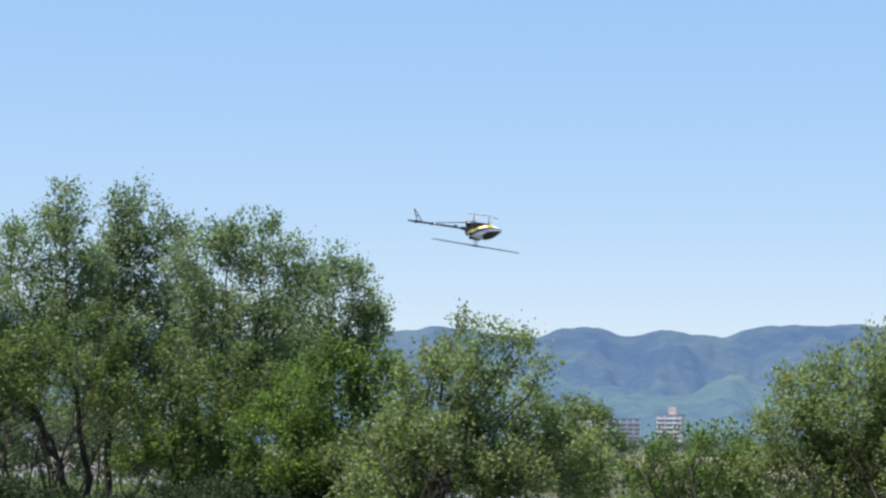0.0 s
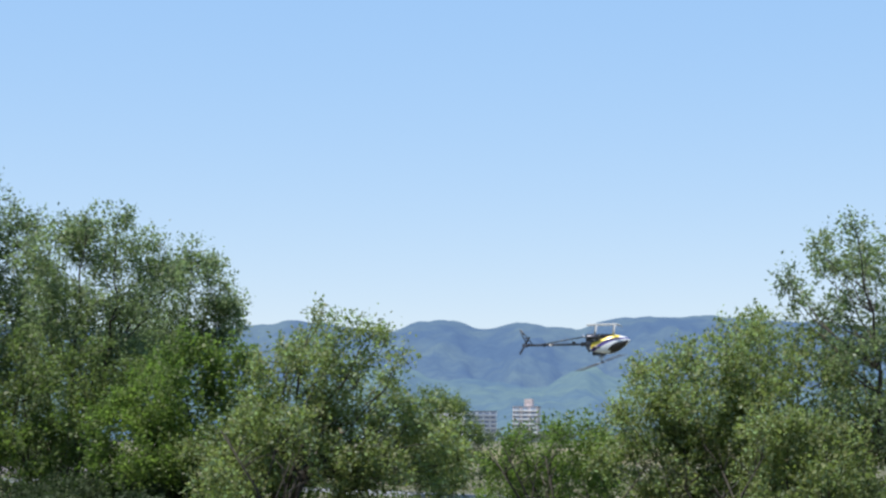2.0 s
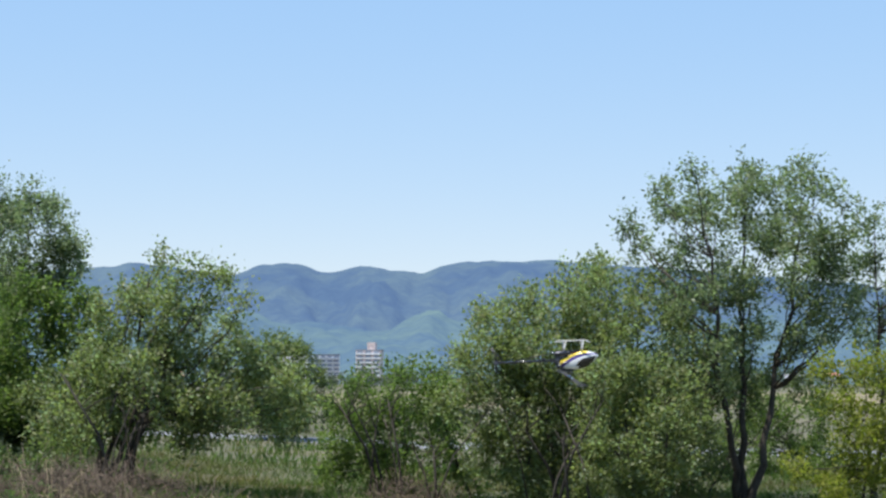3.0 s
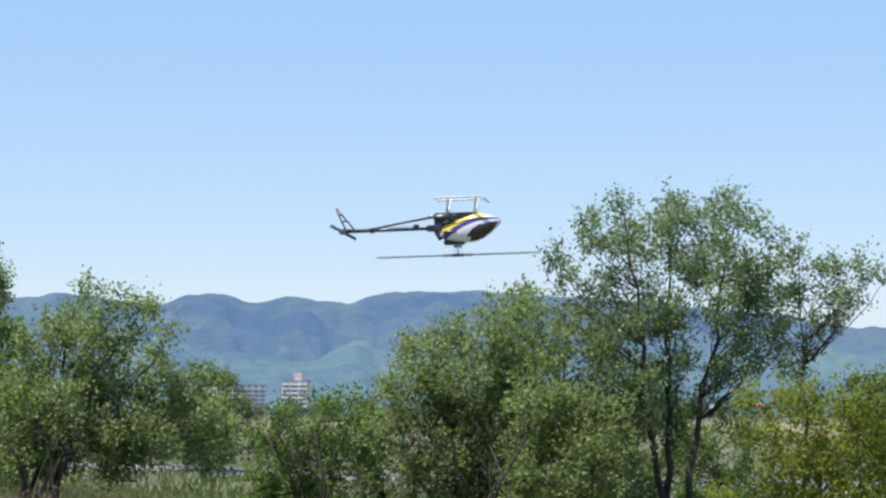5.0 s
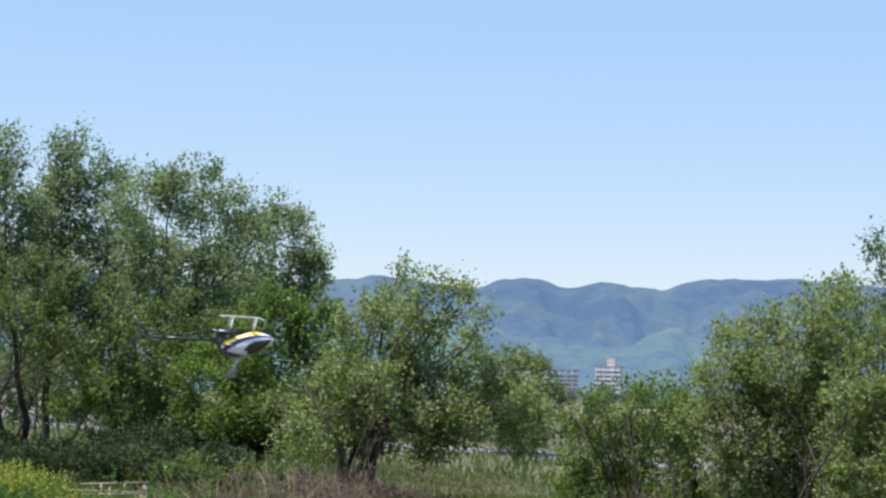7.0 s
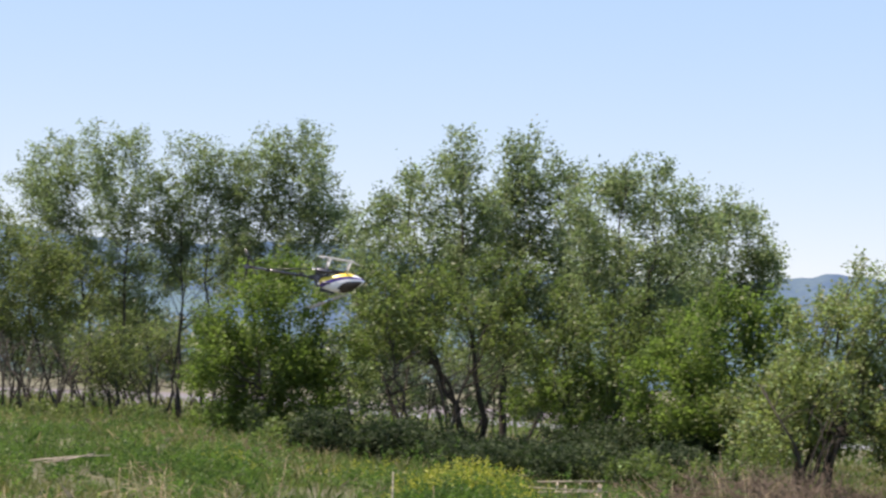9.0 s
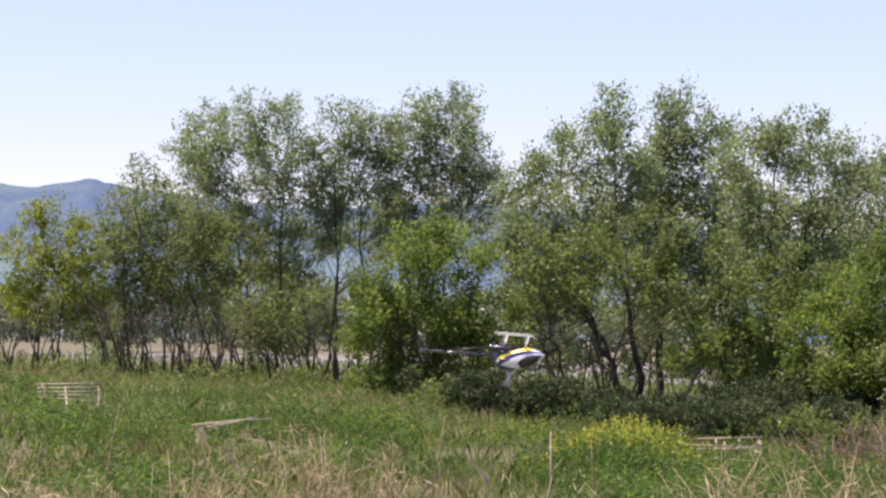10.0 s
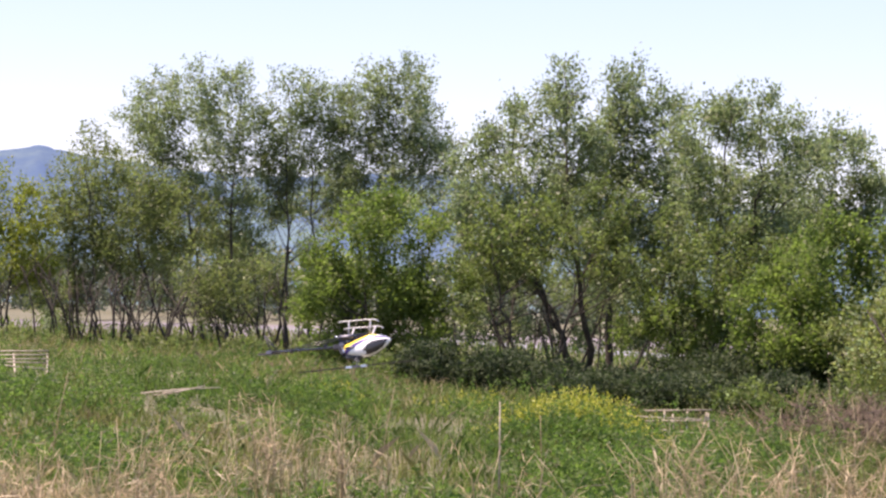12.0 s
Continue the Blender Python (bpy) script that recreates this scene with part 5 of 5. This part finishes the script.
        part("fan_shroud", rod([(-0.11, s * 0.028, -0.085), (-0.11, s * 0.05, -0.085)], 0.036, 16), carbon, heli)
    part("engine", block((0.075, 0.055, 0.07), (-0.03, 0, -0.06), 0.006), alu_dark, heli)
    for k in range(5):
        part("cooling_fin", block((0.05, 0.066, 0.004), (-0.03, 0, -0.09 + k * 0.013)), steel, heli)
    part("muffler", rod([(-0.14, 0.045, -0.085), (-0.12, 0.05, -0.085), (0.0, 0.05, -0.085), (0.02, 0.045, -0.085)], [0.014, 0.022, 0.022, 0.014], 12), alu_dark, heli)
    part("exhaust_pipe", rod([(-0.18, 0.045, -0.1), (-0.13, 0.045, -0.085)], 0.008), steel, heli)
    part("radio_tray", block((0.23, 0.062, 0.05), (0.055, 0, -0.065), 0.006), carbon, heli)
    part("gearbox", block((0.11, 0.06, 0.15), (-0.085, 0, -0.015), 0.01), carbon, heli)
    part("battery", block((0.11, 0.05, 0.035), (0.11, 0, -0.085), 0.004), red_part, heli)
    part("fuel_tank", block((0.09, 0.062, 0.055), (0.05, 0, -0.055), 0.012), skid_white, heli, "milky white tank")
    for x, z in ((-0.06, -0.045), (0.02, -0.1), (0.14, -0.06), (-0.1, 0.03)):
        part("servo", block((0.042, 0.078, 0.022), (x, 0, z), 0.002), carbon, heli)
        part("servo_arm", block((0.026, 0.084, 0.006), (x + 0.01, 0, z), 0.001), skid_white, heli)
    part("main_gear", rod([(0.0, 0, 0.03), (0.0, 0, 0.045)], 0.085, 28), alu_dark, heli)
    part("clutch_bell", rod([(-0.11, 0, -0.03), (-0.11, 0, 0.03)], 0.03, 16), steel, heli)
    part("top_block", block((0.17, 0.06, 0.045), (0.02, 0, 0.118), 0.006), carbon, heli)
    part("swashplate", rod([(0.045, 0, 0.148), (0.045, 0, 0.16)], 0.036, 18), alu_dark, heli)
    part("mast", rod([(0.045, 0, 0.03), (0.045, 0, 0.235)], 0.006, 10), steel, heli)
    for t in (0.4, 2.5, 4.6):
        c, s = math.cos(t), math.sin(t)
        part("pushrod", rod([(0.045 + c * 0.034, s * 0.034, 0.12), (0.045 + c * 0.03, s * 0.03, 0.205)], 0.0022, 6), steel, heli)
    # tail
    part("tail_boom", rod([(-0.17, 0, 0.0), (-0.88, 0, 0.0)], 0.0135, 14), boom_carbon, heli, "black carbon tube tail boom")
    part("boom_clamp", block((0.035, 0.05, 0.04), (-0.655, 0, 0), 0.004), carbon, heli)
    part("boom_mount", block((0.07, 0.055, 0.05), (-0.17, 0, 0), 0.006), carbon, heli)
    for s in (1, -1):
        part("boom_brace", rod([(-0.655, s * 0.022, -0.012), (-0.4, s * 0.03, -0.055), (-0.11, s * 0.036, -0.098)], 0.005, 8), carbon, heli)
    part("tail_case", block((0.07, 0.03, 0.045), (-0.89, 0, 0), 0.006), alu_dark, heli)
    for a, b in (((-0.8, 0, -0.012), (-0.945, 0, -0.195)), ((-0.875, 0, -0.02), (-0.95, 0, -0.19)), ((-0.9, 0, -0.085), (-0.855, 0, -0.085)), ((-0.93, 0, -0.14), (-0.9, 0, -0.14)), ((-0.8, 0, -0.012), (-0.89, 0, -0.018))):
        part("fin_rib", rod([a, b], 0.0065, 6), carbon, heli)
    part("tail_servo", block((0.045, 0.03, 0.022), (-0.29, 0.0, -0.025), 0.002), carbon, heli)
    part("tail_pushrod", rod([(-0.28, 0.016, -0.02), (-0.87, 0.016, -0.014)], 0.002, 6), carbon, heli)
    # landing gear
    for s in (1, -1):
        part("skid", rod([(-0.125, s * 0.105, -0.228), (-0.09, s * 0.105, -0.236), (0.24, s * 0.105, -0.236), (0.275, s * 0.105, -0.226), (0.3, s * 0.105, -0.205)], 0.0065, 10), skid_white, heli, "white tube skid")
        for x in (-0.02, 0.205):
            part("skid_strut", rod([(x - 0.012, s * 0.035, -0.1), (x - 0.004, s * 0.07, -0.16), (x + 0.008, s * 0.105, -0.236)], [0.012, 0.009, 0.008], 8), skid_white, heli)
    # rotors, each turning on its thing
    rotor = part("main_rotor", block((0.1, 0.03, 0.024), (0, 0, 0), 0.005), alu_dark, heli)
    for s in (1, -1):
        bm = bmesh.new()
        pts = [(0.11, -0.018), (0.16, -0.028), (0.6, -0.028), (0.66, -0.02), (0.675, 0.0), (0.67, 0.022), (0.16, 0.026), (0.11, 0.018)]
        top = [bm.verts.new((s * x, s * y, 0.003)) for x, y in pts]
        low = [bm.verts.new((s * x, s * y, -0.003)) for x, y in pts]
        bm.faces.new(top)
        bm.faces.new(list(reversed(low)))
        for k in range(len(pts)):
            bm.faces.new((top[k], low[k], low[(k + 1) % len(pts)], top[(k + 1) % len(pts)]))
        bmesh.ops.recalc_face_normals(bm, faces=bm.faces)
        part("blade", bm, blade_black, rotor, "long black rotor blade")
        part("blade_grip", block((0.075, 0.03, 0.022), (s * 0.085, 0, 0), 0.004), steel, rotor)
    tail = part("tail_rotor", rod([(0, -0.012, 0), (0, 0.012, 0)], 0.013, 12), alu_dark, heli)
    for s in (1, -1):
        part("tail_blade", block((0.105, 0.003, 0.024), (s * 0.07, 0, 0), 0.001), blade_black, tail)
    part("tail_cap", rod([(0, -0.03, 0), (0, -0.012, 0)], 0.012, 10), skid_white, tail)
    return heli, rotor, tail


helicopter, main_rotor, tail_rotor = build_helicopter()


def motions():
    """Everything that moves: the helicopter's flight and its two rotors."""
    walk(helicopter, [
        (0.0, pose(0.464, 29.004, 5.314, 184.0, 8.9, -11.9)),
        (0.5, pose(0.830, 28.360, 5.321, 184.0, 6.6, -12.8)),
        (1.0, pose(1.544, 26.791, 5.477, 180.0, 6.7, -10.3)),
        (1.5, pose(2.565, 24.522, 4.465, 180.0, -0.0, -10.6)),
        (2.0, pose(3.657, 24.240, 3.353, 180.0, -0.9, -13.2)),
        (2.5, pose(4.520, 24.440, 2.544, 180.0, 1.5, -14.9)),
        (3.0, pose(5.296, 24.544, 2.478, 180.0, -2.5, -19.7)),
        (3.5, pose(5.377, 22.928, 3.342, 180.0, -8.5, -21.3)),
        (5.3, pose(2.271, 15.515, 3.697, 180.0, 3.4, -15.4)),
        (5.5, pose(1.709, 15.913, 3.360, 180.0, 7.8, -12.9)),
        (6.0, pose(0.393, 16.269, 1.964, 180.0, 5.0, -8.6)),
        (6.5, pose(-0.450, 18.165, 2.442, 180.0, 3.9, -5.8)),
        (6.7, pose(-0.751, 18.526, 2.537, 180.0, 1.5, -4.9)),
        (8.3, pose(-4.741, 21.676, 3.088, 180.0, 7.3, 5.1)),
        (8.5, pose(-4.910, 20.696, 2.941, 180.0, 6.4, 6.1)),
        (9.0, pose(-5.425, 20.969, 3.264, 180.0, 7.6, 7.4)),
        (9.5, pose(-5.459, 21.044, 2.784, 180.0, 7.0, 7.3)),
        (10.0, pose(-4.982, 20.362, 2.017, 175.0, 3.5, 6.4)),
        (10.5, pose(-4.400, 19.432, 1.717, 172.0, -2.8, 7.6)),
        (11.0, pose(-4.258, 18.617, 1.470, 166.0, -7.1, 7.9)),
        (11.5, pose(-4.775, 17.859, 1.262, 162.0, -7.1, 10.1)),
        (12.0, pose(-5.895, 19.648, 1.806, 160.0, -5.9, 2.4)),
    ])
    # the main rotor passes these angles (degrees) at these seconds and spins on between them
    marks = [(0.0, 5), (0.5, 95), (1.0, 150), (1.5, 35), (2.0, 110), (2.5, 80), (3.0, 70), (3.5, 95), (5.5, 30), (6.0, 75), (6.5, 30), (8.5, 80), (9.0, 100), (9.5, 70), (10.0, 85), (10.5, 0), (11.0, 80), (11.5, 95), (12.0, 10)]
    turned, rows = marks[0][1], []
    for (t0, _), (t1, goal) in zip(marks, marks[1:]):
        steps = round((t1 - t0) * FPS)
        want = goal - turned
        total = want + 180 * math.floor((steps * 88 - want) / 180)
        for k in range(steps):
            rows.append((t0 + k / FPS, pose(0.045, 0, 0.225, 11) @ pose(0, 0, 0, 0, 0, turned + total * k / steps)))
        turned += total
    rows.append((12.0, pose(0.045, 0, 0.225, 11) @ pose(0, 0, 0, 0, 0, turned)))
    walk(main_rotor, rows)
    walk(tail_rotor, [(k / FPS, pose(-0.9, -0.03, 0, 0, 85 * k, 0)) for k in range(12 * FPS + 1)])


motions()
